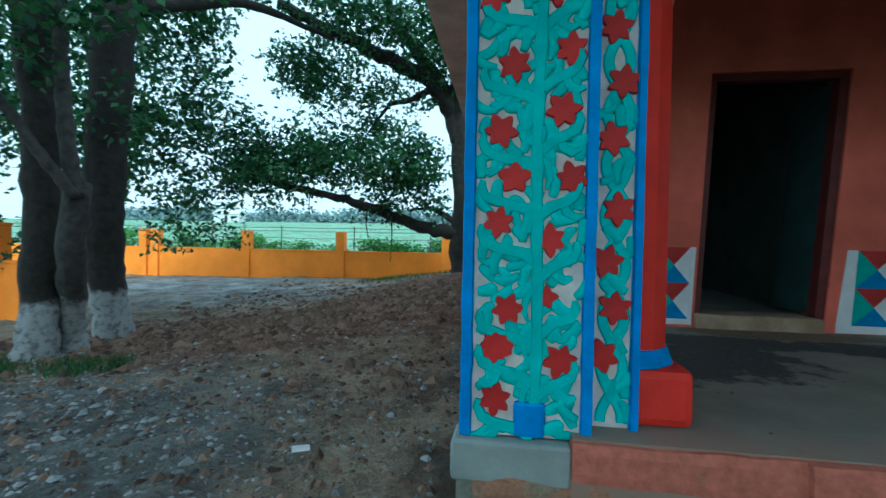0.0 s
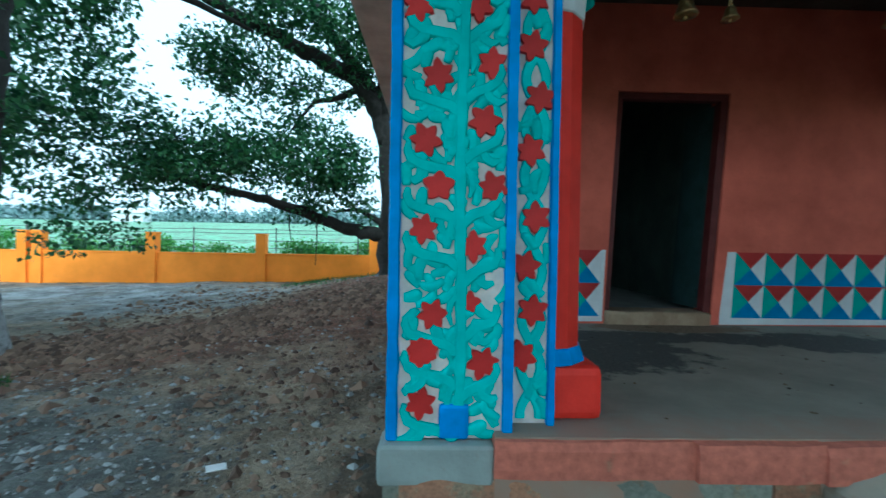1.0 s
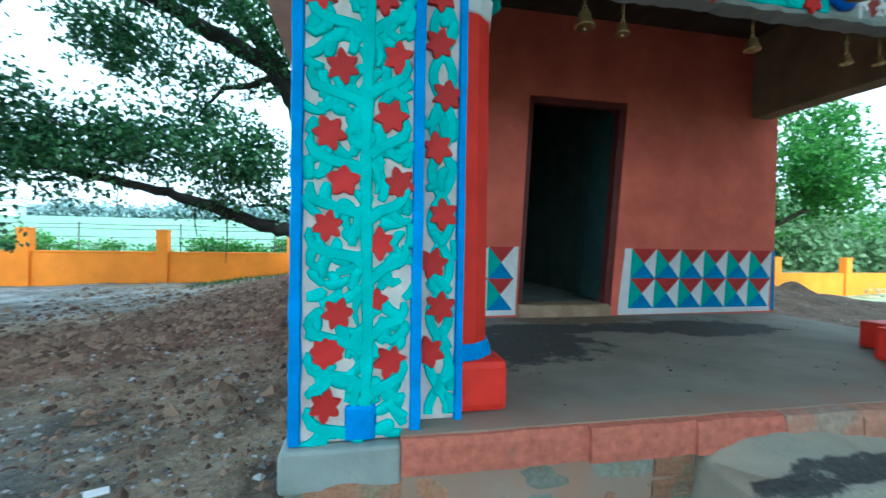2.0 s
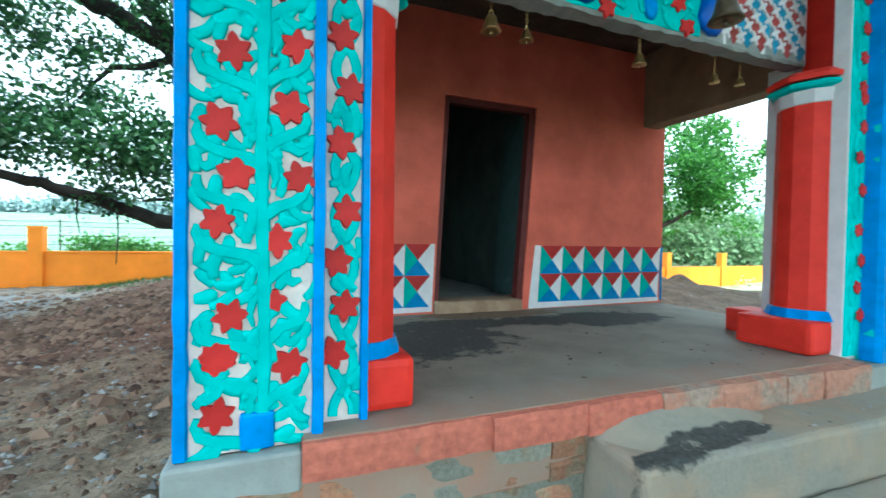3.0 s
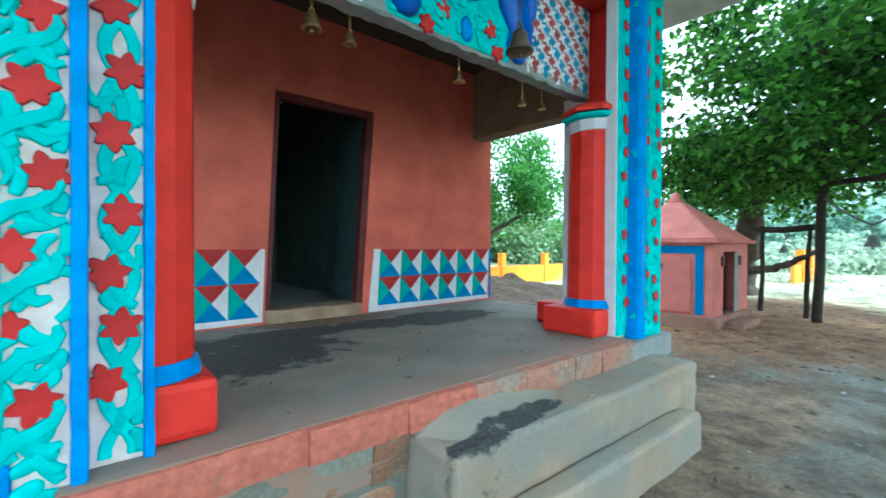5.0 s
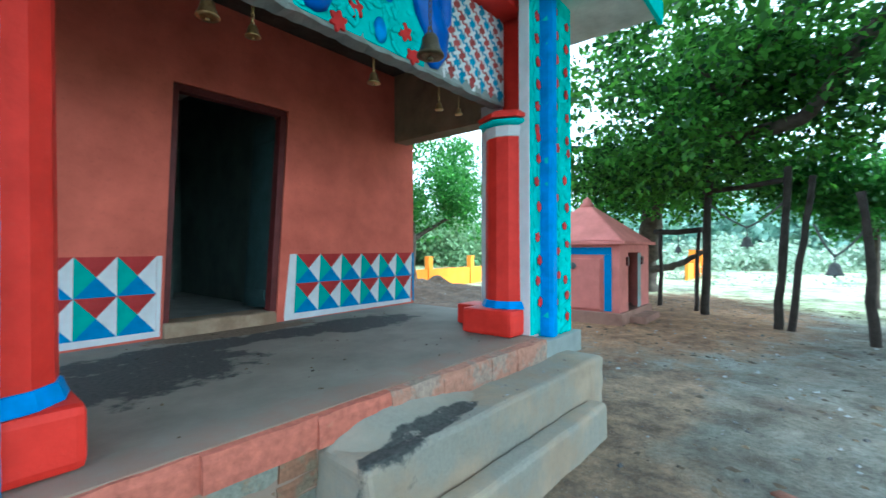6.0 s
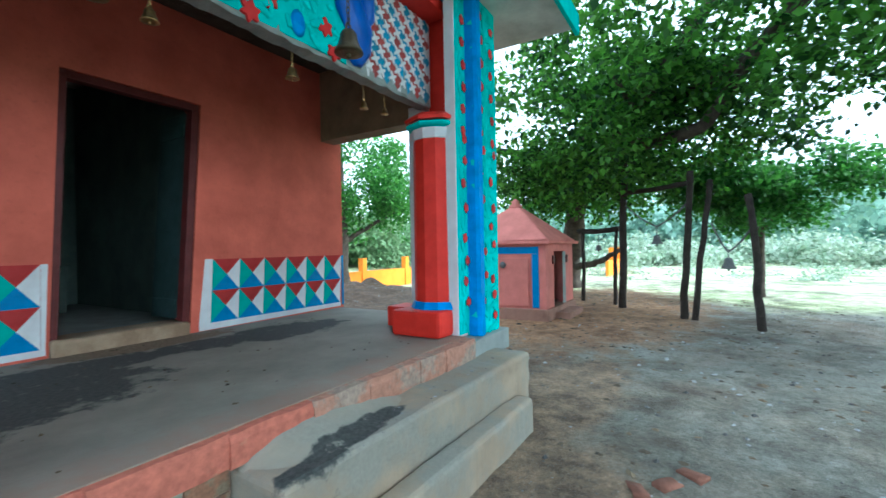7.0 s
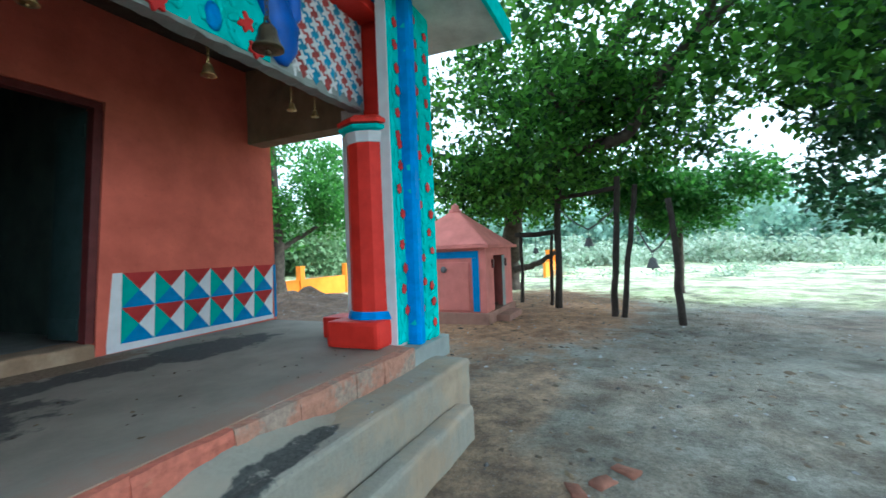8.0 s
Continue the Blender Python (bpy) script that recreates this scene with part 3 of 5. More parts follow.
def star_mesh(r, points, seed, inner=0.62, rise=0.015):
    rnd = random.Random(seed)
    bm = bmesh.new()
    spin = math.pi / 2 - math.pi / points + rnd.uniform(-0.2, 0.2)
    reach = [rnd.uniform(0.9, 1.1) for _ in range(points)]
    n = points * 6
    radii = []
    for k in range(n):
        q = (k % 6) / 3 - 1                      # -1 and 1 in the notches, 0 at a point's tip
        radii.append(r * reach[k // 6] * (inner + (1.12 - inner) * (1 - abs(q))) * rnd.uniform(0.96, 1.04))
    radii = [(radii[k - 1] + 7 * radii[k] + radii[(k + 1) % n]) / 9 for k in range(n)]
    rings = []
    for s, y in ((1, 0), (0.985, -rise * 0.7), (0.92, -rise)):
        rings.append([bm.verts.new((s * radii[k] * math.cos(spin + 6.2832 * k / n), y, s * radii[k] * math.sin(spin + 6.2832 * k / n))) for k in range(n)])
    c = bm.verts.new((0, -rise * rnd.uniform(0.95, 1.1), 0))
    for a, b in zip(rings, rings[1:]):
        for k in range(n):
            bm.faces.new((a[k], a[(k + 1) % n], b[(k + 1) % n], b[k]))
    for k in range(n):
        bm.faces.new((rings[2][k], rings[2][(k + 1) % n], c))
    return mesh_of("flower", bm, "red")


LEAVES = [spindle(0.078, 0.039, 0.08), spindle(0.076, 0.037, 0.34), spindle(0.088, 0.036, -0.36), spindle(0.06, 0.041, 0.2)]
STARS = [star_mesh(0.058, 6, 1, 0.64), star_mesh(0.057, 6, 2, 0.66), star_mesh(0.059, 6, 3, 0.62), star_mesh(0.056, 5, 4, 0.68), star_mesh(0.05, 9, 5, 0.92)]
WIDE = [(-1.44, 1.423), (-1.37, 1.195), (-1.414, 0.978), (-1.364, 0.828), (-1.413, 0.682), (-1.38, 0.394), (-1.41, 0.268), (-1.413, 0.093),
        (-1.241, 1.433), (-1.19, 1.239), (-1.215, 1.043), (-1.184, 0.824), (-1.245, 0.626), (-1.257, 0.438), (-1.205, 0.232)]
STEM = -1.288        # the middle stem of the wide carved panel
NARROW = [(-1.041, 1.493), (-1.044, 1.328), (-1.014, 1.149), (-1.047, 0.964), (-1.024, 0.731), (-1.057, 0.557), (-1.026, 0.401), (-1.065, 0.24)]


def pilaster(flip, label):
    """flip: the far one is the mirror image of the near one about the porch's middle."""
    rnd = random.Random(7 if flip else 3)
    at_x = -1.22
    p = thing("pilaster", label, "pilaster", ((2 * CX - at_x) if flip else at_x, -1.965 if flip else -1.9, 0), "carved pilasters of the porch")
    sg = -1 if flip else 1

    def put(name, bm, m, lab="", smooth=False):
        bmesh.ops.translate(bm, vec=(-at_x, 1.9, 0), verts=bm.verts)
        if flip:
            bmesh.ops.scale(bm, vec=(-1, 1, 1), verts=bm.verts)
        return part(name, bm, m, p, lab, smooth)

    def piece(name, me, u, y, v, turn, s=1.0):
        o = new(name, me)
        o.parent = p
        o.location = (sg * (u - at_x), y + 1.9 - (0.012 if flip and name == "flower" else 0), v)
        o.rotation_euler = (0, turn, 0)
        o.scale = (s, 0.5 if flip else 1, s)
        return o

    top = DZ - 0.003
    ground = "teal" if flip else "backing"
    put("core", box(-1.52, -0.943, -1.945, -1.88, -0.028, top), "backing")
    put("wide_panel", box(-1.525, -1.105, -2.03, -1.947, -0.028, top, 0.004), ground, "pale plaster ground of the carved panel")
    put("narrow_panel", box(-1.103, -0.944, -1.965, -1.947, 0.0, top), ground)
    strips = ((-1.532, -1.49, -2.052, -2.0), (-1.142, -1.098, -2.05, -1.96), (-0.972, -0.942, -1.99, -1.95))
    for x0, x1, y0, y1 in ([(-1.205, -1.1, -2.064, -1.965)] if flip else strips):
        sb = bmesh.new()
        ph = rnd.uniform(0, 9)
        zz = [-0.027 + (top + 0.015) * i / 70 for i in range(71)]
        ribbon(sb, [((x0 + x1) / 2 + 0.0022 * noise.noise((z * 6, ph, 0)), z) for z in zz], [(x1 - x0) * (1 + 0.16 * noise.noise((z * 11, ph, 5))) for z in zz], y1, y1 - y0)
        put("blue_strip", sb, "blue", "bright blue raised border strip")
    if flip:
        put("white_strip", box(-0.9425, -0.93, -1.962, -1.88, 0.0, top), "white", "white painted edge strip")
    # stems
    bm = bmesh.new()
    zs = [0.09 + 0.05 * i for i in range(51)]
    ribbon(bm, [(STEM + 0.006 * math.sin(z * 5), z) for z in zs], [0.04 + 0.006 * math.sin(z * 31) for z in zs], -2.03, 0.016)
    flowers = [(u, v) for u, v in WIDE]
    v = 1.52
    while v < top - 0.12:
        flowers += [(-1.4 + rnd.uniform(-0.02, 0.02), v), (-1.21 + rnd.uniform(-0.02, 0.02), v + 0.05)]
        v += 0.185
    # a hooked branch passes below each flower and climbs the outer edge, with a curl on its inner side
    for i, (u, v) in enumerate(flowers):
        s = -1 if u < STEM else 1
        edge = -1.476 if s < 0 else -1.156
        low = v - rnd.uniform(0.078, 0.092)
        ribbon(bm, [(STEM + s * 0.008, low - 0.04), (STEM + s * 0.04, low - 0.012), ((u + edge) / 2 - s * 0.03, low + 0.004), (edge - s * 0.018, low + 0.026), (edge - s * 0.004, low + 0.058), (edge - s * 0.008, low + 0.082)], [0.04, 0.04, 0.038, 0.037, 0.032, 0.018], -2.03, rnd.uniform(0.013, 0.016))
        if abs(u - STEM) > 0.085:
            q = STEM + s * 0.026
            ribbon(bm, [(q, v - 0.035), (q + s * 0.012, v), (q + s * 0.004, v + 0.04), (q - s * 0.012, v + 0.066)], [0.012, 0.022, 0.026, 0.02], -2.03, rnd.uniform(0.012, 0.015))
        ribbon(bm, [((u + edge) / 2 - s * 0.04, low), ((u + edge) / 2 - s * 0.025, low - 0.03), ((u + edge) / 2 + s * 0.002, low - 0.046), ((u + edge) / 2 + s * 0.026, low - 0.036)], [0.03, 0.034, 0.032, 0.016], -2.03, rnd.uniform(0.012, 0.015))
    put("vine", bm, "teal", "turquoise raised vine stems")
    for i, (u, v) in enumerate(flowers):
        piece("flower", STARS[4] if i == 6 else rnd.choice(STARS[:4]), u, -2.03, v, rnd.uniform(-0.25, 0.25), (0.66 if flip else 0.76 if i == 13 else 0.95) * rnd.uniform(0.93, 1.05))
    # blunt leaves wherever the flowers leave room
    v, placed = -0.02, []
    while v < top - 0.09:
        for k in range(8 * 4):
            k %= 8
            uu = -1.474 + 0.0455 * k + rnd.uniform(-0.01, 0.01)
            vv = v + rnd.uniform(-0.016, 0.016) + (0.024 if k % 2 else 0)
            s = -1 if uu < STEM else 1
            turn = s * rnd.choice((0.5, 0.9, -0.4, -1.0, 1.7)) + rnd.uniform(-0.3, 0.3)
            mid_u, mid_v = uu + 0.034 * math.sin(turn), vv + 0.034 * math.cos(turn)
            if not -1.49 < uu + 0.066 * math.sin(turn) < -1.14 or abs(mid_u - STEM) < 0.014 or vv < -0.02:
                continue
            if -1.37 < mid_u < -1.235 and mid_v < 0.12:
                continue
            if all(math.hypot(mid_u - fu, mid_v - fv) > 0.064 for fu, fv in flowers) and all(math.hypot(mid_u - fu, mid_v - fv) > 0.034 for fu, fv in placed[-60:]):
                placed.append((mid_u, mid_v))
                piece("leaf", rnd.choice(LEAVES), uu, -2.029 + rnd.uniform(-0.001, 0.004), vv, sg * turn, rnd.uniform(0.85, 1.1))
        v += 0.047 if (v < 1.6 and not flip) else 0.09
    if not flip:
        put("pot", box(-1.352, -1.25, -2.048, -2.028, -0.024, 0.094, 0.014), "blue", "blue painted carved pot")
    # narrow panel
    bm = bmesh.new()
    nf = list(NARROW)
    v = 1.55
    while v < top - 0.08:
        nf.append((-1.03 + rnd.uniform(-0.018, 0.018), v))
        v += 0.17
    pts = []
    for i in range(90):
        z = 0.02 + i * 0.029
        pts.append((-1.028 + 0.036 * math.sin(z * 18.5 + 1), z))
    ribbon(bm, pts, [0.036] * len(pts), -1.965, 0.011)
    pts = [(-1.028 - (a + 1.028), b) for a, b in pts]
    ribbon(bm, pts, [0.034] * len(pts), -1.965, 0.010)
    put("narrow_vine", bm, "teal", "turquoise raised vine stems")
    for i, (u, v) in enumerate(nf):
        piece("flower", rnd.choice(STARS[:3]), u, -1.967, v, rnd.uniform(-0.25, 0.25), 0.66 if flip else 0.93)
    v = 0.02
    while v < top - 0.09:
        for k in range(3):
            uu = -1.078 + 0.048 * k + rnd.uniform(-0.01, 0.01)
            vv = v + rnd.uniform(-0.02, 0.02)
            turn = rnd.uniform(-1.1, 1.1)
            mid_u, mid_v = uu + 0.035 * math.sin(turn), vv + 0.035 * math.cos(turn)
            if -1.085 < uu + 0.07 * math.sin(turn) < -0.985 and all(math.hypot(mid_u - fu, mid_v - fv) > 0.066 for fu, fv in nf):
                piece("leaf", rnd.choice(LEAVES), uu, -1.9635 + rnd.uniform(-0.001, 0.003), vv, sg * turn, rnd.uniform(0.8, 1.05))
        v += 0.04 if (v < 1.6 and not flip) else 0.075
    return p


pilaster(False, "tall pilaster carved with red star flowers on turquoise vines, blue edges")
pilaster(True, "turquoise carved pilaster with red flowers and blue edges, beside the steps")


# ---- columns ----
def column(x, side, label, off=(0, 0), girth=1.0):
    """side: +1 where the porch opening lies towards -x; off: how far the shaft stands off the middle of its base."""
    c = thing("column", label, "column", (x, -1.76, 0), "round columns of the porch")

    def sbox(x0, x1, *rest):
        return box(min(side * x0, side * x1), max(side * x0, side * x1), *rest)
    def shaft(*rest):
        prof, *more = rest
        return lathe([(r * girth, z) for r, z in prof], *more, (off[0], off[1], 0))
    part("base_block", box(min(-0.2, off[0] - 0.29), 0.20 + off[0], -0.185 + off[1], 0.22, 0.0, 0.195, 0.03, seg=2), "column red", c, "red painted base block")
    part("band", shaft([(0.15, 0.19), (0.183, 0.192), (0.186, 0.196), (0.185, 0.201), (0.17, 0.244), (0.167, 0.249), (0.163, 0.251), (0.148, 0.252)], 12), "blue", c, "blue band round the foot")
    part("shaft", shaft([(0.16, 0.25), (0.157, 0.9), (0.153, 1.50)], 12), "column red", c)
    part("neck", shaft([(0.154, 1.495), (0.16, 1.50), (0.166, 1.575), (0.15, 1.58)], 12), "white", c, "white painted neck ring")
    part("ring", shaft([(0.15, 1.578), (0.195, 1.588), (0.205, 1.603), (0.197, 1.618), (0.15, 1.628)], 8), "teal", c, "turquoise moulding")
    part("abacus", shaft([(0.15, 1.626), (0.207, 1.63), (0.21, 1.655), (0.17, 1.69)], 8), "column red", c)
    part("pier", sbox(0.13 + off[0], 0.3 + off[0], off[1] - 0.15, off[1] + 0.14, 1.66, DZ - 0.03, 0.006), "column red", c)
    part("rear_block", sbox(0.08, 0.34, 0.25, 0.5, 0.0, 0.17, 0.015), "column red", c)
    part("rear_pier", sbox(0.1 + off[0], 0.25 + off[0], 0.125, 0.3, 0.17, DZ - 0.78, 0.006), "white", c, "white painted rear pier")


column(-0.955, -1, "red round column with a blue foot band behind the carved pilaster")
column(2 * CX + 0.965, 1, "red round column with blue foot band, white and turquoise capital", (0.065, -0.035), 1.17)


# ---- lintel ----
def pinwheel_mesh(s):
    """A four-armed pinwheel star, raised a little."""
    bm = bmesh.new()
    low, top = [], []
    for k in range(4):
        a = math.pi / 2 * k + 0.35
        for da, r in ((0.0, 0.66), (0.38, 0.6), (0.8, 0.24)):
            low.append(bm.verts.new((r * s * math.cos(a + da), 0, r * s * math.sin(a + da))))
            top.append(bm.verts.new((r * 0.92 * s * math.cos(a + da), -0.008, r * 0.92 * s * math.sin(a + da))))
    n = len(low)
    for k in range(n):
        bm.faces.new((low[k], low[(k + 1) % n], top[(k + 1) % n], top[k]))
    bm.faces.new(top)
    return mesh_of("mosaic_star", bm, "white")


def lintel():
    x0, x1, y, z0, z1 = -1.09, 1.95, -1.70, 1.80, 2.48
    ln = thing("lintel", "painted porch lintel with mosaic, green carved panel and red frame", "lintel", (CX, y, z0))

    def put(name, bm, m, lab="", smooth=False):
        bmesh.ops.translate(bm, vec=(-CX, -y, -z0), verts=bm.verts)
        return part(name, bm, m, ln, lab, smooth)

    def piece(name, me, x, z, dy=0.0, turn=0.0, s=1.0):
        o = new(name, me)
        o.parent = ln
        o.location = (x - CX, dy, z - z0)
        o.rotation_euler = (0, turn, 0)
        o.scale = (s, 1, s)
    bm = bmesh.new()
    rnd = random.Random(5)
    # ragged cement underside
    n = 60
    rows = []
    for i in range(n + 1):
        x = x0 + (x1 - x0) * i / n
        zz = z0 - 0.004 + 0.012 * noise.noise((x * 9, 2, 0)) + rnd.uniform(-0.006, 0.005)
        rows.append([bm.verts.new(p) for p in ((x, y + 0.004, DZ - 0.004), (x, y - 0.016 + rnd.uniform(-0.006, 0.006), z0 + 0.012), (x, y - 0.004, zz), (x, y + 0.1, z0 + rnd.uniform(-0.008, 0.008)), (x, y + 0.1, DZ - 0.004))])
    for a, b in zip(rows, rows[1:]):
        for k in range(5):
            bm.faces.new((a[k], a[(k + 1) % 5], b[(k + 1) % 5], b[k]))
    bm.faces.new(rows[0])
    bm.faces.new(rows[-1])
    put("beam", bm, "cement", "raw cement beam with a ragged lower edge")
    put("red_header", box(x0, x1, y - 0.2, y + 0.003, z1 + 0.01, z1 + 0.09, 0.01), "column red")
    put("blue_header", box(x0 - 0.04, x1 + 0.04, y - 0.235, y + 0.003, z1 + 0.092, DZ - 0.006, 0.01), "dado blue")
    put("green_panel", box(0.05, 0.98, y - 0.02, y + 0.002, z0 + 0.014, z1, 0.004), "teal", "turquoise carved panel")
    # mosaic of squares and pinwheels on each side
    s, sz = 0.062, 0.068
    diamond = []
    for m in ("mosaic blue", "mosaic red"):
        bm = box(-0.5, 0.5, -0.004, 0, -0.5, 0.5)
        bmesh.ops.rotate(bm, matrix=Matrix.Rotation(math.pi / 4, 3, 'Y'), verts=bm.verts)
        bmesh.ops.scale(bm, vec=(s * 1.4, 1, sz * 1.4), verts=bm.verts)
        diamond.append(mesh_of("mosaic_square", bm, m))
    stars = pinwheel_mesh(0.073)
    for fx0, fx1 in ((1.13, x1), (x0, -0.32)):
        put("mosaic_field", box(fx0, fx1, y - 0.012, y + 0.002, z0 + 0.014, z1), "white", "white ground of the mosaic")
        for i in range(1, int((fx1 - fx0 - 0.03) / s) + 1):
            for j in range(1, int((z1 - z0 - 0.06) / sz) + 1):
                x, z = fx0 + (i + 0.1) * s, z0 + 0.01 + (j + 0.15) * sz
                if (i + j) % 2:
                    piece("mosaic_square", diamond[(i + j) // 2 % 2], x, z, -0.0125)
                else:
                    piece("mosaic_star", stars, x, z, -0.0165, rnd.uniform(-0.15, 0.15))
    put("white_field", box(-0.318, 0.048, y - 0.012, y + 0.002, z0 + 0.014, z1), "white")
    # blue swelling forms on both sides of the panel
    for cx, k in ((1.05, 1), (0.17, -1)):
        bm = tube([(cx - 0.05 * k, y - 0.03, z1 - 0.02), (cx - 0.1 * k, y - 0.05, z1 - 0.16), (cx - 0.06 * k, y - 0.06, z1 - 0.3), (cx + 0.04 * k, y - 0.045, z1 - 0.42), (cx + 0.03 * k, y - 0.04, z0 + 0.17), (cx - 0.02 * k, y - 0.03, z0 + 0.08), (cx - 0.04 * k, y - 0.02, z0 + 0.05)], [0.09, 0.11, 0.115, 0.115, 0.11, 0.09, 0.04], 16)
        bmesh.ops.scale(bm, vec=(1, 0.5, 1), verts=bm.verts)
        bmesh.ops.translate(bm, vec=(0, 0.5 * y - 0.01, 0), verts=bm.verts)
        put("carved_scroll", bm, "deep blue", "deep blue rounded carved scroll", True)
        put("carved_scroll", tube([(cx + 0.02 * k, y - 0.03, z1 - 0.02), (cx + 0.09 * k, y - 0.045, z1 - 0.15), (cx + 0.1 * k, y - 0.04, z1 - 0.32), (cx + 0.06 * k, y - 0.02, z1 - 0.42)], [0.05, 0.06, 0.055, 0.02], 12), "deep blue", "", True)
    for i, (x, z) in enumerate(((0.31, 1.835), (0.42, 1.955), (0.36, 2.24), (0.8, 1.965), (0.87, 1.85), (0.82, 2.26), (0.6, 2.3))):
        piece("flower", STARS[i % 3], x, z, -0.018, 0.3 * i, 0.95)
    for x, z in ((0.6, 1.9), (0.48, 2.2), (0.66, 2.16)):
        ob = put("blue_oval", lathe([(0.0, 0), (0.042, 0.0), (0.05, 0.012), (0.03, 0.026), (0.0, 0.03)], 16, (x, 0, 0)), "blue", "", True)
        ob.data.transform(Matrix.Translation((0, -0.018, z - z0)) @ Matrix.Diagonal((1, 1, 1.5, 1)) @ Matrix.Translation((x - CX, 0, 0)) @ Matrix.Rotation(math.pi / 2, 4, 'X') @ Matrix.Translation((CX - x, y, z0)))
    for k in range(120):
        piece("leaf", LEAVES[k % 4], rnd.uniform(0.1, 0.92), rnd.uniform(z0 + 0.05, z1 - 0.1), -0.019 + rnd.uniform(-0.003, 0.003), rnd.uniform(-2.5, 2.5), rnd.uniform(0.7, 1))


M["mosaic blue"] = varied(paint("mosaic blue paint", (0.03, 0.27, 0.47), 0.5, 0.25, 12), 0.25)
M["mosaic red"] = varied(paint("mosaic red paint", (0.36, 0.055, 0.05), 0.5, 0.25, 12), 0.25)
M["deep blue"] = paint("deep blue paint", (0.008, 0.1, 0.5), 0.35, 0.3, 6, dirty=0.05)
lintel()


# ---- brass bells ----
def bell(name, x, y, z, r, hang, label, mat="brass"):
    """z: the bell's mouth; hang: where its chain is fixed."""
    b = thing(name, label, "bell", (x, y, z), "temple bells")
    body = part("body", lathe([(0.55 * r, 0.0), (1.0 * r, 0.0), (0.98 * r, 0.14 * r), (0.8 * r, 0.42 * r), (0.64 * r, 0.9 * r), (0.58 * r, 1.3 * r), (0.4 * r, 1.55 * r), (0.12 * r, 1.66 * r)], 22), mat, b, "", True)
    part("clapper", lathe([(0.05 * r, 0.3 * r), (0.07 * r, 0.0), (0.2 * r, -0.14 * r), (0.16 * r, -0.3 * r), (0.02 * r, -0.36 * r)], 10), mat, body, "", True)
    part("crown_loop", tube([(-0.2 * r, 0, 1.6 * r), (-0.2 * r, 0, 1.95 * r), (0, 0, 2.15 * r), (0.2 * r, 0, 1.95 * r), (0.2 * r, 0, 1.6 * r)], [0.08 * r] * 5, 6), mat, body)
    top = hang - z
    k, zz = 0, 2.05 * r
    while zz < top:
        q = max(0.02, 0.4 * r)
        bm = tube([((0.35 * q if k % 2 else 0) * math.cos(a), (0 if k % 2 else 0.35 * q) * math.cos(a), zz + 0.4 * q + 0.62 * q * math.sin(a)) for a in [math.pi * i / 4 for i in range(9)]], [0.1 * q] * 9, 5)
        part("chain_link", bm, mat, b)
        zz += q
        k += 1
    return b


for bx, bz, br in ((-0.274, 1.665, 0.05), (-0.072, 1.655, 0.036), (0.678, 1.655, 0.04), (1.29, 1.645, 0.032), (1.52, 1.665, 0.03)):
    bell("bell", bx, -1.58, bz, br, 1.80, "small aged brass bell hanging on a chain below the lintel")
bell("bell", 0.374, -2.307, 1.505, 0.062, 2.64, "large dark brass bell hanging before the painted lintel", "dark brass")


# ---- platform edge, plinths and steps ----
def skew(bm):
    for v in bm.verts:
        v.co.y -= (v.co.x + 1.17) * 0.024
    return bm


structure("step_1", skew(weathered(box(-0.06, 2.17, -2.36, -2.02, -0.9, -0.145, 0.042, seg=4), 0.012)), "step", "cement step below the porch with a black damp patch")
structure("step_2", skew(weathered(box(-0.02, 1.86, -2.505, -2.362, -0.9, -0.385, 0.04, seg=4), 0.012)), "step", "worn lower cement step")


def mortar():
    """A smeared, uneven ramp of cement from the porch edge down to the step."""
    bm = bmesh.new()
    grid = []
    nx, ny = 36, 10
    for i in range(nx + 1):
        u = i / nx
        x = -0.055 + 0.95 * u
        fade = math.sin(min(1, u * 5) * math.pi / 2) * math.sin(min(1, (1 - u) * 1.8) * math.pi / 2) * (1 + 0.25 * noise.noise((x * 6, 1, 2)))
        row = []
        for j in range(ny + 1):
            v = j / ny
            reach = 0.06 + 0.17 * fade + 0.02 * noise.noise((x * 9, 3, 0))
            yy = -2.09 - reach * v
            zz = -0.15 + 0.085 * fade * (1 - v) ** 1.4 + 0.008 * noise.noise((x * 14, v * 4, 1)) * (1 - v)
            row.append(bm.verts.new((x, yy, zz)))
        row.append(bm.verts.new((x, -2.09, -0.2)))
        grid.append(row)
    for a, b in zip(grid, grid[1:]):
        for k in range(ny + 1):
            bm.faces.new((a[k], a[k + 1], b[k + 1], b[k]))
    return skew(bm)


structure("mortar_fillet", mortar(), "smear", "smeared cement ramp between step and porch edge", True)
structure("footing_bed", box(-1.535, -0.062, -2.068, -2.061, -0.9, -0.14), "footing cement", "earthy mortar between the footing bricks")
structure("plinth_west", weathered(box(-1.553, -1.166, -2.088, -1.93, -0.165, -0.031, 0.024, seg=3), 0.01, 8), "cement", "grey cement plinth below the carved pilaster")
structure("plinth_east", box(1.80, 2.44, -2.16, -1.6, -0.2, -0.031, 0.01), "cement", "grey cement plinth below the far pilaster")


